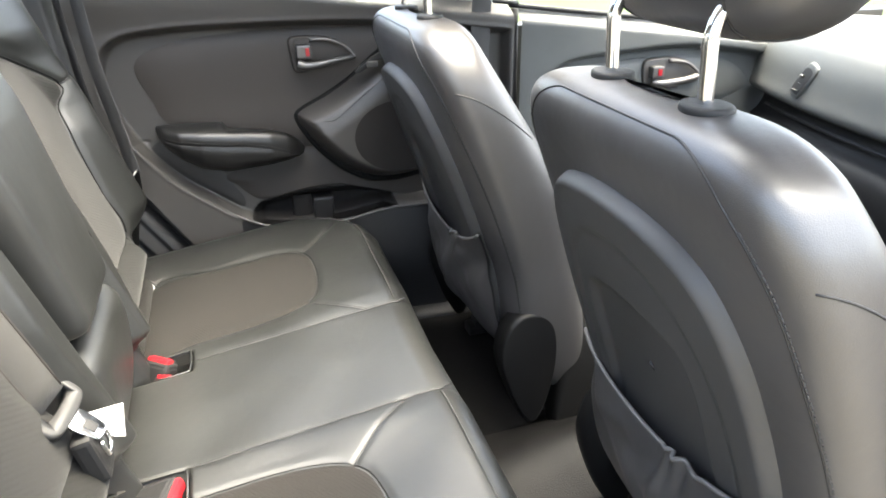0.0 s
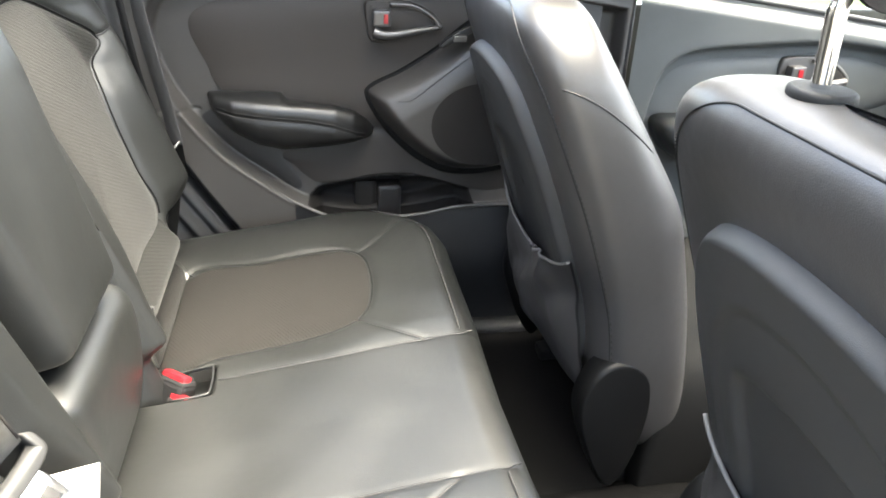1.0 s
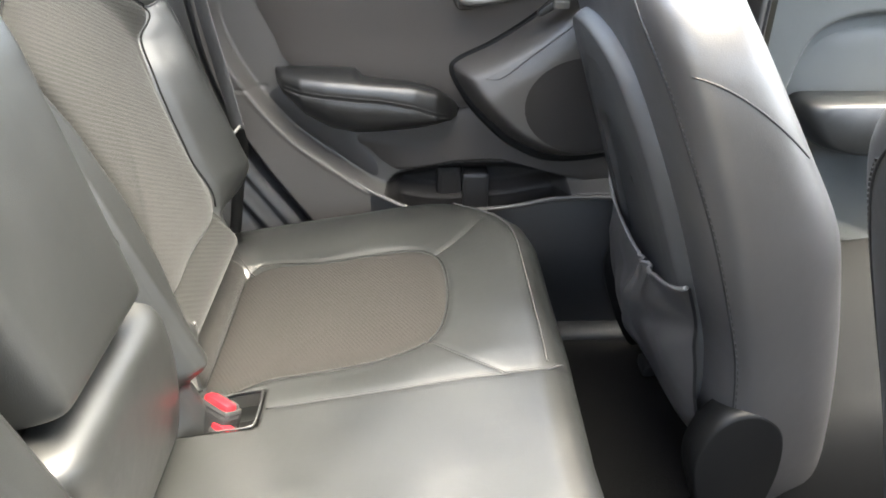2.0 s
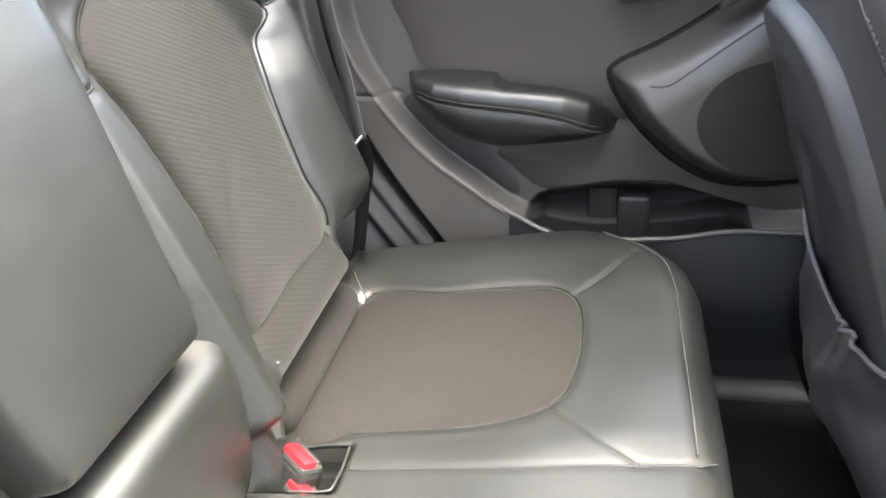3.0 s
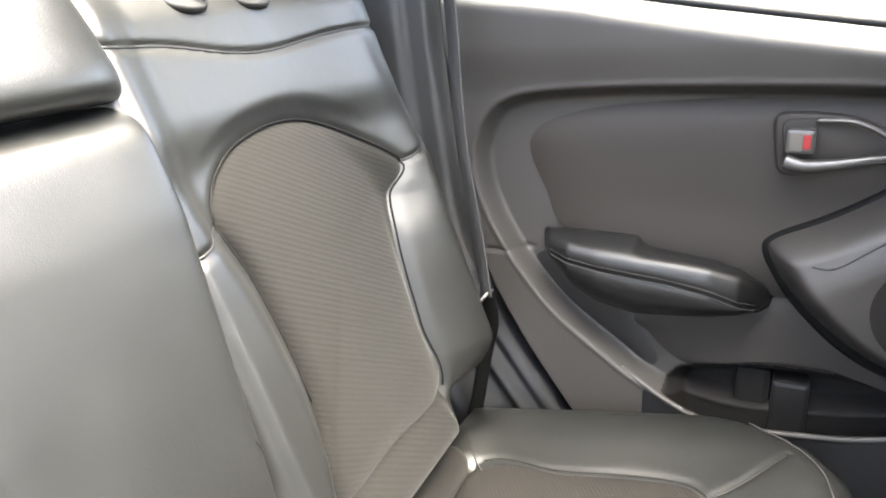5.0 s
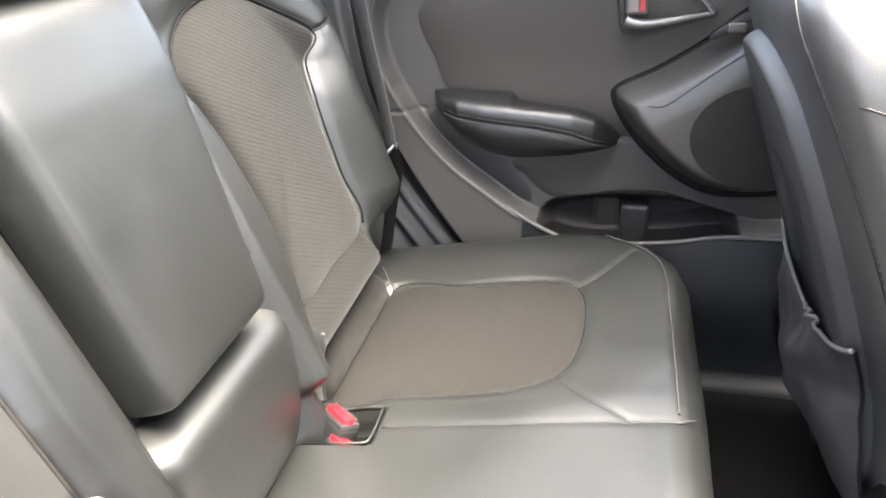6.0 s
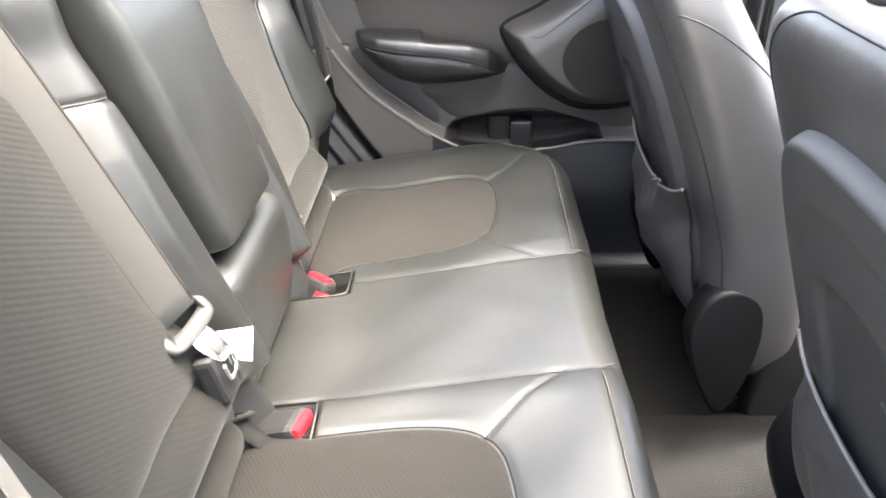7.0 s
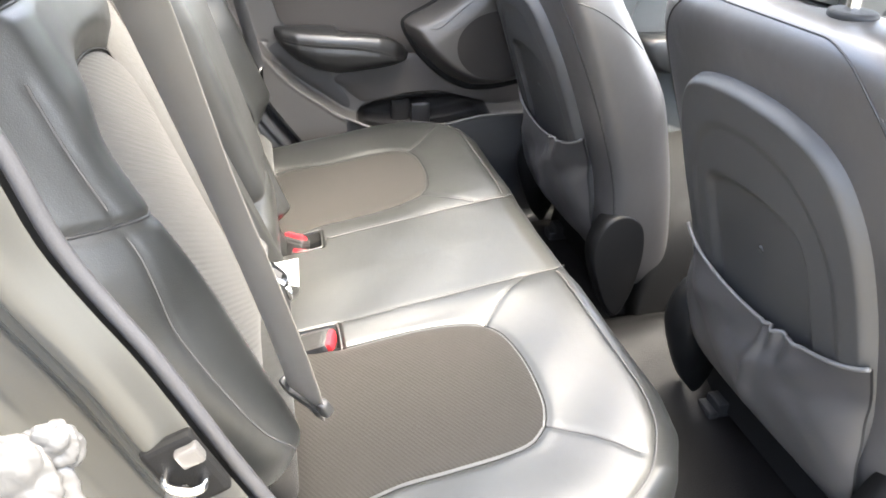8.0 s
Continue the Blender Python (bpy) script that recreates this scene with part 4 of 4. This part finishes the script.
            dots_f += [tuple(k + i for i in f) for f in ((0, 1, 2, 3), (7, 6, 5, 4), (0, 4, 5, 1), (1, 5, 6, 2), (2, 6, 7, 3), (3, 7, 4, 0))]
        tagged(mesh_part("stitching", dots_v, dots_f, STITCH, back, "grey stitching beside the seam", soft=False), kind="stuff")
    # Black tube stands in for the dark groove at the panel's edge.
    tube("panel_joint", [(seat_back_x(b) + 0.0045 + 0.020 * (abs(c) / 0.2) ** 4, cy + 1.012 * c, b) for c, b in np.vstack([ring[4:-30] if inward > 0 else ring[30:-4]])], 0.0035, WELL, back, "black line for the groove round the panel")
    for side in (1, -1):
        pts = [skin(rim(1.115, SEAT_Z, SEAT_BACK) + 0.03 + 0.135 * t, 1.115 - 0.085 * t**1.5, side) for t in np.linspace(0, 1, 24)]
        tube("shoulder_seam", pts, 0.0011, BLACK_RUBBER, back, "dark stitched seam")
        # Recliner cover.
        ring = spline([(0.408, 0.645), (0.420, 0.697), (0.445, 0.723), (0.480, 0.724), (0.508, 0.694), (0.516, 0.630), (0.504, 0.550), (0.480, 0.496), (0.456, 0.510), (0.425, 0.578)], 6, closed=True)
        rounded(ring, lambda u, v, h, side=side: (u, cy + side * (0.200 + h), v), 0.042, 0.010, "recliner_cover", GLOSS_BLACK, seat, "dark oval recliner cover", flip=side < 0)
    # Cushion and rails.
    pad("seat_cushion", lambda u, v, h: (0.78 + 0.26 * u, cy + 0.245 * v, 0.50 + 0.22 * h / 0.2 + 0.03 * u), 0.2, WELL, seat, "black cloth seat cushion", power=10, flip=True)
    for s in (-0.18, 0.18):
        rail = box("seat_rail", (0.50, cy + s - 0.02, 0.452), (1.0, cy + s + 0.02, 0.49), DARK_PLASTIC, seat, "black seat rail", bevel=0.005)
        box("rail_end", (0.485, cy + s - 0.022, 0.452), (0.505, cy + s + 0.022, 0.475), DARK_PLASTIC, rail, "black rail end", bevel=0.006)
    # Headrest on two bent chrome posts.
    for s in (-0.078, 0.078):
        post = tube("headrest_post", spline([(0.330, cy + s, 1.195), (0.327, cy + s, 1.245), (0.327, cy + s, 1.268), (0.337, cy + s, 1.288), (0.37, cy + s, 1.306)], 6), 0.0066, CHROME, seat, "bent chrome headrest post", n=16)
        rounded([(0.021 * math.cos(t), 0.026 * math.sin(t)) for t in np.linspace(0, 2 * np.pi, 28, endpoint=False)], lambda u, v, h, s=s: (0.331 + u, cy + s + v, 1.202 + h), 0.011, 0.004, "post_guide", DARK_PLASTIC, post, "black post guide")
    rings = []
    for t in np.linspace(-1, 1, 30):
        f = (1 - abs(t) ** 5) ** 0.5 if abs(t) < 1 else 0.0
        f = max(f, 0.05)
        ang = np.linspace(0, 2 * np.pi, 36, endpoint=False)
        c, s = np.cos(ang), np.sin(ang)
        px = 0.405 + 0.02 * s + 0.078 * f * np.sign(c) * np.abs(c) ** 0.7
        pz = 1.362 + 0.105 * f * np.sign(s) * np.abs(s) ** 0.75
        rings.append(np.c_[px, cy + 0.142 * t + 0 * px, pz])
    rest = loft("headrest", rings, SEATBACK, seat, "dark leather headrest", flip=True)
    for k in (6, -7):
        c = rings[k].mean(0)
        tube("headrest_seam", np.vstack([c + 1.004 * (rings[k] - c), c + 1.004 * (rings[k][:1] - c)]), 0.0012, BLACK_RUBBER, rest)
    seat.location.x += forward
    return seat


front_seat(0.342, -1, 0.0)
front_seat(-0.342, 1, 0.043)

# ---- front left door, dashboard ----


def left_front_door():
    door = thing("front_door", (1.1, 0.74, 0.42), "closed left front car door lined in grey plastic", "car door")
    lip = spline([(0.70, 0.90), (0.715, 0.985), (0.74, 1.03), (0.80, 1.055), (0.93, 1.066), (1.10, 1.072), (1.30, 1.045), (1.5, 1.0)], 6)
    low = spline([(0.70, 0.90), (0.72, 0.80), (0.80, 0.70), (1.0, 0.62), (1.5, 0.60)], 6)
    recess = np.vstack([lip, low[::-1]])
    u, v = np.meshgrid(np.linspace(0.655, 1.60, 200), np.linspace(0, 1, 150), indexing="ij")
    top = np.interp(u, (0.62, 0.78, 1.06, 1.6), (1.172, 1.155, 1.122, 1.05))
    z = 0.45 + v * (top - 0.45)
    p = 0.034 * smooth(-0.014, 0.004, signed(recess, u, z)) + 0.006 - 0.05 * smooth(0.955, 1.0, v) ** 2
    grid("lining", u, 0.70 - p, z, DASH, door, "grey grained plastic lining")
    ring = spline([(0.735, 0.905), (0.74, 0.985), (0.80, 1.025), (0.95, 1.040), (1.10, 1.045), (1.24, 1.02), (1.30, 0.96), (1.2, 0.92), (0.95, 0.905)], 6, closed=True)
    patch("insert", ring, lambda u, v, r: (u, 0.70 - 0.006 - 0.012 * (1 - r**6), v), DASH, door, "grey soft insert")
    ring = spline([(0.73, 0.915), (0.80, 0.922), (1.0, 0.92), (1.15, 0.90), (1.16, 0.86), (1.0, 0.82), (0.80, 0.83), (0.74, 0.87)], 6, closed=True)
    rest = rounded(ring, lambda u, v, h: (u, 0.70 - h, v), 0.085, 0.04, "armrest", LEATHER, door, "padded dark leather armrest", flip=True)
    tube("seam", spline([(0.76, 0.622, 0.895), (0.9, 0.616, 0.893), (1.05, 0.616, 0.89)], 6), 0.0013, STITCH, rest)
    ring = spline([(0.985, 1.030), (1.02, 1.042), (1.09, 1.038), (1.14, 1.01), (1.15, 0.985), (1.10, 0.972), (1.03, 0.966), (0.992, 0.975)], 6, closed=True)
    bezel = rounded(ring, lambda u, v, h: (u, 0.688 - h, v), 0.014, 0.006, "handle_bezel", DOOR_PLASTIC, door, flip=True)
    c = ring.mean(0)
    patch("handle_bowl", c + 0.84 * (ring - c), lambda u, v, r: (u, 0.6735 + 0.012 * (1 - r**6), v), DARK_PLASTIC, bezel, "dark handle bowl")
    tube("lever", spline([(1.005, 0.665, 0.988), (1.03, 0.658, 0.984), (1.08, 0.655, 0.988), (1.13, 0.660, 0.995)], 6), 0.008, SATIN, bezel, "satin silver release lever", n=12)
    tube("handle_arch", spline([(1.05, 0.668, 1.036), (1.10, 0.666, 1.028), (1.135, 0.664, 1.0)], 6), 0.004, SATIN, bezel)
    knob = box("lock_knob", (0.998, 0.652, 0.998), (1.03, 0.674, 1.026), SATIN, bezel, "silver lock knob with a red mark")
    box("lock_mark", (1.012, 0.650, 1.004), (1.022, 0.653, 1.020), RED, knob, "red lock mark", bevel=0.001)
    sill = np.array([(0.64, 0.705, 1.176), (0.78, 0.705, 1.160), (1.06, 0.705, 1.127), (1.6, 0.705, 1.055)])
    tube("window_seal", spline(sill, 6), 0.006, BLACK_RUBBER, door, "black window seal")
    u, v = np.meshgrid(np.linspace(0.64, 1.6, 12), np.linspace(0, 1, 8), indexing="ij")
    base = np.interp(u, (0.62, 1.6), (1.16, 1.04))
    pane = grid("window_pane", u, 0.735 - 0.1 * v, base - 0.02 + v * (1.5 - base), GLASS, door, "clear side window glass")
    pane.visible_shadow = False
    tube("door_gap", [(0.648, 0.690, 1.17), (0.650, 0.690, 0.98), (0.665, 0.690, 0.80), (0.70, 0.690, 0.5)], 0.009, BLACK_RUBBER, door, "black door seal")
    return door


left_front_door()


def dash_x(y, z):
    """The face of the upper dash."""
    return np.interp(z, (0.962, 1.0, 1.06, 1.10), (1.25, 1.255, 1.27, 1.30)) + 0.12 * (y / 0.69) ** 2 - 0.06


def dashboard():
    dash = thing("dashboard", (1.4, 0.0, 0.6), "grey grained plastic dashboard with an air vent and glovebox", "dashboard")
    y = np.linspace(-0.69, 0.69, 60)
    prof = spline([(1.75, 1.10), (1.55, 1.12), (1.36, 1.115), (1.30, 1.10), (1.27, 1.06), (1.255, 1.0), (1.25, 0.962), (1.285, 0.945), (1.30, 0.93), (1.285, 0.90), (1.25, 0.86), (1.27, 0.72), (1.34, 0.60), (1.5, 0.55)], 6)
    px, yy = np.meshgrid(prof[:, 0], y, indexing="ij")
    pz = np.broadcast_to(prof[:, 1][:, None], px.shape)
    bow = 0.12 * (yy / 0.69) ** 2
    panel = grid("panel", px + bow - 0.06, yy, pz, DASH, dash, "grey upper and black lower dash", flip=True)
    refinish(panel, DARK_PLASTIC, lambda a, b, c: c < 0.945)
    ring = spline([(0.392, 1.040), (0.400, 1.056), (0.428, 1.060), (0.446, 1.040), (0.470, 1.000), (0.468, 0.986), (0.442, 0.976), (0.428, 0.984)], 6, closed=True)
    vent = rounded(ring, lambda u, v, h: (dash_x(u, v) + 0.006 - h, u, v), 0.012, 0.006, "air_vent", DASH, dash, "tall grey air vent", flip=True)
    c = ring.mean(0)
    patch("vent_mouth", c + 0.72 * (ring - c), lambda u, v, r: (dash_x(u, v) - 0.0075, u, v), BLACK_RUBBER, vent, "dark vent mouth")
    for i in range(4):
        at = dash_x(0.44, 0.995 + 0.018 * i)
        mid = 0.449 - 0.012 * i
        box("vent_slat", (at - 0.0095, mid - 0.014, 0.995 + 0.016 * i), (at - 0.004, mid + 0.006, 0.998 + 0.016 * i), DASH, vent, bevel=0.001)
    tube("vent_wheel", [(1.236, 0.428, 1.03), (1.236, 0.436, 1.03)], 0.004, SATIN, vent, "small silver vent wheel")
    tube("trim_line", [(1.215 + 0.12 * (t / 0.69) ** 2, t, 0.925) for t in np.linspace(-0.1, 0.62, 20)], 0.004, BLACK_RUBBER, dash, "dark joint above the glovebox")
    return dash


dashboard()
console = thing("centre_console", (1.0, 0.0, 0.47), "dark plastic centre console between the front seats", "console")
pad("body", lambda u, v, h: (0.98 + 0.30 * u, 0.095 * v, 0.47 + h * 1.0), 0.20, WELL, console, power=12, flip=True)

# ---- belts, buckles ----


def buckle(at, tilt, turn):
    b = thing("belt_buckle", at, "black seat belt buckle with a red release button", "belt buckle", "belt buckles")
    r = Matrix.Rotation(radians(turn), 3, "Z") @ Matrix.Rotation(radians(tilt), 3, "Y")
    for name, lo, hi, mat, lab, bev in (("housing", (-0.062, -0.0235, -0.0145), (0.0, 0.0235, 0.0145), DARK_PLASTIC, "", 0.008), ("bezel", (-0.008, -0.0225, -0.0138), (0.003, 0.0225, 0.0138), PALE_PLASTIC, "pale worn rim", 0.006), ("button", (-0.004, -0.0205, -0.0052), (0.009, 0.0205, 0.0122), RED, "red release button", 0.006), ("slot_plate", (-0.004, -0.017, -0.0120), (0.006, 0.017, -0.0060), PALE_PLASTIC, "pale slot plate", 0.003)):
        lo, hi = np.array(lo), np.array(hi)
        mid = Vector((lo + hi) / 2)
        off = r @ mid + Vector(at)
        box(name, np.array(off) - (hi - lo) / 2, np.array(off) + (hi - lo) / 2, mat, b, lab, bev, turn=r)
    return b


buckle((-0.146, 0.136, 0.722), -64, 52)
buckle((-0.134, 0.108, 0.704), -62, 52)
buckle((-0.118, -0.166, 0.712), -22, -14)
stub = thing("belt_stub", (-0.20, -0.19, 0.70), "short dark belt strap and black anchor beside the buckle", "belt strap")
line = spline([(-0.212, -0.163, 0.752), (-0.192, -0.170, 0.728), (-0.170, -0.182, 0.712), (-0.145, -0.190, 0.706)], 6)
ribbon("strap", line, [(0.2, 1, 0.2)] * len(line), 0.022, 0.003, WELL, stub)
box("anchor", (-0.205, -0.190, 0.690), (-0.176, -0.150, 0.706), BLACK_RUBBER, stub, bevel=0.006)


def hanging_belt(name, top, low, across, mat, label, group="rear belts"):
    belt = thing(name, low, label, "seat belt", group)
    t = np.linspace(0, 1, 24)[:, None]
    sag = np.array([0.006, 0, -0.004]) * np.sin(np.pi * t)
    pts = np.array(top) * (1 - t) + np.array(low) * t + sag
    ribbon("webbing", pts, [across] * 24, 0.047, 0.0016, mat, belt)
    for off in (-0.0225, 0.0225):
        side = np.array(across) / np.linalg.norm(across) * off
        ribbon("selvedge", pts + side, [across] * 24, 0.0026, 0.0024, GRILLE, belt, "dark woven edge")
    return belt


def tongue(belt, at, down, across, mat, size=1.0):
    """A slotted plastic grip with a metal blade below it."""
    d, a = np.array(down, float), np.array(across, float)
    d /= np.linalg.norm(d)
    a -= d * (a @ d)
    a /= np.linalg.norm(a)
    n = np.cross(d, a)
    at = np.array(at, float)

    def put(u, v, h):
        return tuple(at[i] + size * (u * a[i] + v * d[i] + h * n[i]) for i in range(3))

    ring = spline([(-0.038, -0.014), (-0.037, 0.006), (-0.026, 0.014), (0.0, 0.016), (0.026, 0.014), (0.037, 0.006), (0.038, -0.014), (0.032, -0.019), (0.026, -0.013), (0.024, -0.004), (0.0, -0.002), (-0.024, -0.004), (-0.026, -0.013), (-0.032, -0.019)], 5, closed=True)
    grip = rounded(ring, lambda u, v, h: put(u, v, h - 0.006), 0.012, 0.004, "tongue_grip", mat, belt, "grey plastic tongue grip", flip=True)
    ring = spline([(-0.013, 0.014), (-0.012, 0.044), (-0.006, 0.050), (0.006, 0.050), (0.012, 0.044), (0.013, 0.014)], 4, closed=True)
    rounded(ring, lambda u, v, h: put(u, v, h - 0.0015), 0.003, 0.001, "blade", CHROME, grip, "bright steel blade", flip=True)
    ring = [(-0.006, 0.028), (0.006, 0.028), (0.006, 0.042), (-0.006, 0.042)]
    rounded(ring, lambda u, v, h: put(u, v, h - 0.0025), 0.005, 0.001, "slot", BLACK_RUBBER, grip, flip=True)
    return put


belt = hanging_belt("centre_belt", (-0.389, -0.216, 1.34), (-0.212, -0.206, 0.897), (0.35, 1.0, 0.35), WEBBING, "grey belt webbing with a tongue hanging across the bench")
tongue(belt, (-0.207, -0.206, 0.884), (0.75, -0.10, -0.65), (0.27, 0.95, 0.13), PALE_PLASTIC)
tag = thing("paper_tag", (-0.17, -0.21, 0.87), "small white paper tag hanging on the belt", "paper tag")
card = [(-0.186, -0.190, 0.866), (-0.153, -0.172, 0.860), (-0.155, -0.187, 0.826), (-0.163, -0.196, 0.834), (-0.171, -0.202, 0.846)]
mesh_part("card", card + [(p + 0.0016, q - 0.0006, h) for p, q, h in card], [(0, 1, 2, 3, 4), (9, 8, 7, 6, 5), (0, 5, 6, 1), (1, 6, 7, 2), (2, 7, 8, 3), (3, 8, 9, 4), (4, 9, 5, 0)], WHITE, tag, soft=False)
lower = thing("belt_buckle", (-0.185, -0.205, 0.83), "dark belt buckle and strap below the tongue", "belt buckle", "belt buckles")
box("housing", (-0.195, -0.232, 0.80), (-0.172, -0.196, 0.858), DARK_PLASTIC, lower, bevel=0.006, turn=Matrix.Rotation(radians(-14), 3, "Y"))
tube("loop", spline([(-0.170, -0.225, 0.850), (-0.166, -0.222, 0.832), (-0.166, -0.202, 0.832), (-0.170, -0.200, 0.850)], 5), 0.003, CHROME, lower, "bright wire loop")
ribbon("strap", spline([(-0.187, -0.21, 0.81), (-0.192, -0.195, 0.76), (-0.200, -0.178, 0.70)], 6), [(0.2, 1, 0.2)] * 13, 0.03, 0.003, DARK_WEBBING, lower)

belt = thing("side_belt", (-0.158, -0.505, 0.90), "tan-grey belt webbing hanging down beside the bolster", "seat belt", "rear belts")
t = np.linspace(0, 1, 30)
line = spline([(-0.292, -0.470, 1.42), (-0.243, -0.492, 1.25), (-0.211, -0.506, 1.129), (-0.184, -0.518, 1.03), (-0.166, -0.519, 0.95), (-0.161, -0.508, 0.910)], 8)
t = np.linspace(0, 1, len(line))
ribbon("webbing", line, [(0.90 - 0.28 * k, -0.40 - 0.35 * k, -0.1) for k in smooth(0.0, 0.45, t)], 0.047, 0.0016, TAN_WEBBING, belt)
tongue(belt, (-0.160, -0.506, 0.908), (0.30, 0.30, -1.0), (0.55, -0.75, 0.1), PALE_PLASTIC, 0.75)

belt = thing("far_belt", (-0.20, 0.52, 0.71), "grey belt webbing hanging by the far door with a steel guide", "seat belt", "rear belts")
line = spline([(-0.30, 0.62, 1.50), (-0.245, 0.585, 1.30), (-0.222, 0.555, 1.12), (-0.196, 0.540, 0.98), (-0.184, 0.530, 0.913)], 8)
ribbon("webbing", line, [(0.70, -0.71, 0.1)] * len(line), 0.036, 0.0016, DARK_WEBBING, belt)
line = spline([(-0.186, 0.535, 0.912), (-0.190, 0.562, 0.86), (-0.206, 0.575, 0.80), (-0.222, 0.575, 0.717), (-0.235, 0.572, 0.68)], 6)
ribbon("lower_strap", line, [(0.8, 0.5, 0.1)] * len(line), 0.020, 0.003, WELL, belt, "black lower strap")
tube("guide", spline([(-0.196, 0.520, 0.902), (-0.189, 0.514, 0.909), (-0.180, 0.522, 0.919), (-0.178, 0.536, 0.919), (-0.187, 0.540, 0.909), (-0.195, 0.530, 0.901)], 6), 0.0024, SATIN, belt, "steel belt guide ring")

# ---- open right doorway: seal, body jamb, striker, white bag ----
EDGE = spline([(0.42, 0.03), (0.60, -0.05), (0.80, -0.128), (0.90, -0.168), (0.946, -0.186), (0.996, -0.207), (1.071, -0.236), (1.121, -0.259), (1.158, -0.274), (1.201, -0.284), (1.30, -0.306), (1.62, -0.345)], 10)


def doorway(z):
    return np.interp(z, EDGE[:, 0], EDGE[:, 1])


zs = np.linspace(0.46, 1.56, 80)
tagged(tube("door_seal", np.c_[doorway(zs) - 0.010, -0.648 + 0 * zs, zs], 0.005, BLUE_RUBBER), "dusty blue-grey rubber seal of the open doorway", "door seal", kind="structure")
s, z = np.meshgrid(np.linspace(0, 1, 110), np.linspace(0.45, 1.60, 90), indexing="ij")
reach = 0.45 * s
x = doorway(z) - 0.018 - reach
y = -0.652 - 0.016 * smooth(0.0, 0.012, reach) - 0.006 * bell(reach - 0.020, 0.008) + 0.010 * smooth(0.035, 0.045, reach) - 0.030 * smooth(0.075, 0.10, reach) - 0.05 * smooth(0.17, 0.22, reach)
tagged(grid("door_jamb", x, y, z, PAINT), "pale gold-silver painted door jamb of the open doorway", "door jamb", kind="structure")
s, z = np.meshgrid(np.linspace(0, 1, 30), np.linspace(0.45, 1.58, 60), indexing="ij")
x = doorway(z) - 0.012 - 0.9 * s
tagged(grid("quarter_lining", x, -0.640 + 0.02 * smooth(0, 0.1, s), z, DARK_PLASTIC), "dark lining behind the backrest", "side trim", kind="structure")

striker = thing("door_striker", (-0.238, -0.672, 0.985), "worn steel door striker in a dark plate on the jamb", "door striker")
tilt = Matrix.Rotation(radians(-22), 3, "Y")
box("plate", (-0.255, -0.676, 0.979), (-0.221, -0.6660, 1.033), WELL, striker, "dark worn plate", bevel=0.004, turn=tilt)
for dz in (-0.013, 0.013):
    box("bolt_head", (-0.246 + 0.4 * dz, -0.682, 1.000 + 1.3 * dz), (-0.231 + 0.4 * dz, -0.674, 1.013 + 1.3 * dz), SATIN, striker, "bright bolt head", bevel=0.002, turn=tilt)
tube("loop", spline([(-0.249, -0.674, 1.010), (-0.248, -0.686, 1.009), (-0.238, -0.690, 1.006), (-0.229, -0.686, 1.003), (-0.228, -0.674, 1.002)], 6), 0.0032, CHROME, striker, "bright steel striker loop", n=10)

bag = thing("plastic_bag", (-0.315, -0.72, 1.03), "crumpled white plastic bag caught by the jamb", "plastic bag")


def crumpled(name, at, size, seed, label):
    """A thin film pressed into a ball with sharp creases."""
    r = np.random.RandomState(seed)
    u, v = np.meshgrid(np.linspace(0, 2 * np.pi, 72, endpoint=False), np.linspace(0.03, np.pi - 0.03, 46), indexing="ij")
    d = np.stack([np.cos(u) * np.sin(v), np.sin(u) * np.sin(v), np.cos(v)], -1)
    rad = 1 + 0.20 * (np.abs(np.sin(3.5 * u + 1.3 * np.sin(2 * v + seed))) - 0.6) * np.sin(v) + 0.12 * np.sin(2 * u + 3 * v + seed) * np.sin(v)
    for k in range(10):
        w = r.normal(size=3)
        rad += 0.030 * (np.abs(np.sin(4 * (d @ w) + r.uniform(0, 6))) - 0.6)
    axis = np.array((0.62, 0.15, 0.77))
    side = np.cross(axis, (0, 1, 0))
    side /= np.linalg.norm(side)
    d = d[..., :1] * side + d[..., 1:2] * np.cross(axis, side) + d[..., 2:] * axis
    p = np.array(at) + d * rad[..., None] * np.array(size)
    return grid(name, p[..., 0].T, p[..., 1].T, p[..., 2].T, BAG, bag, label, wrap=True, caps=True)


crumpled("bulge", (-0.312, -0.728, 1.062), (0.030, 0.016, 0.036), 4, "crumpled white film bulge")
crumpled("handle", (-0.287, -0.720, 1.082), (0.013, 0.008, 0.014), 9, "twisted film handle")
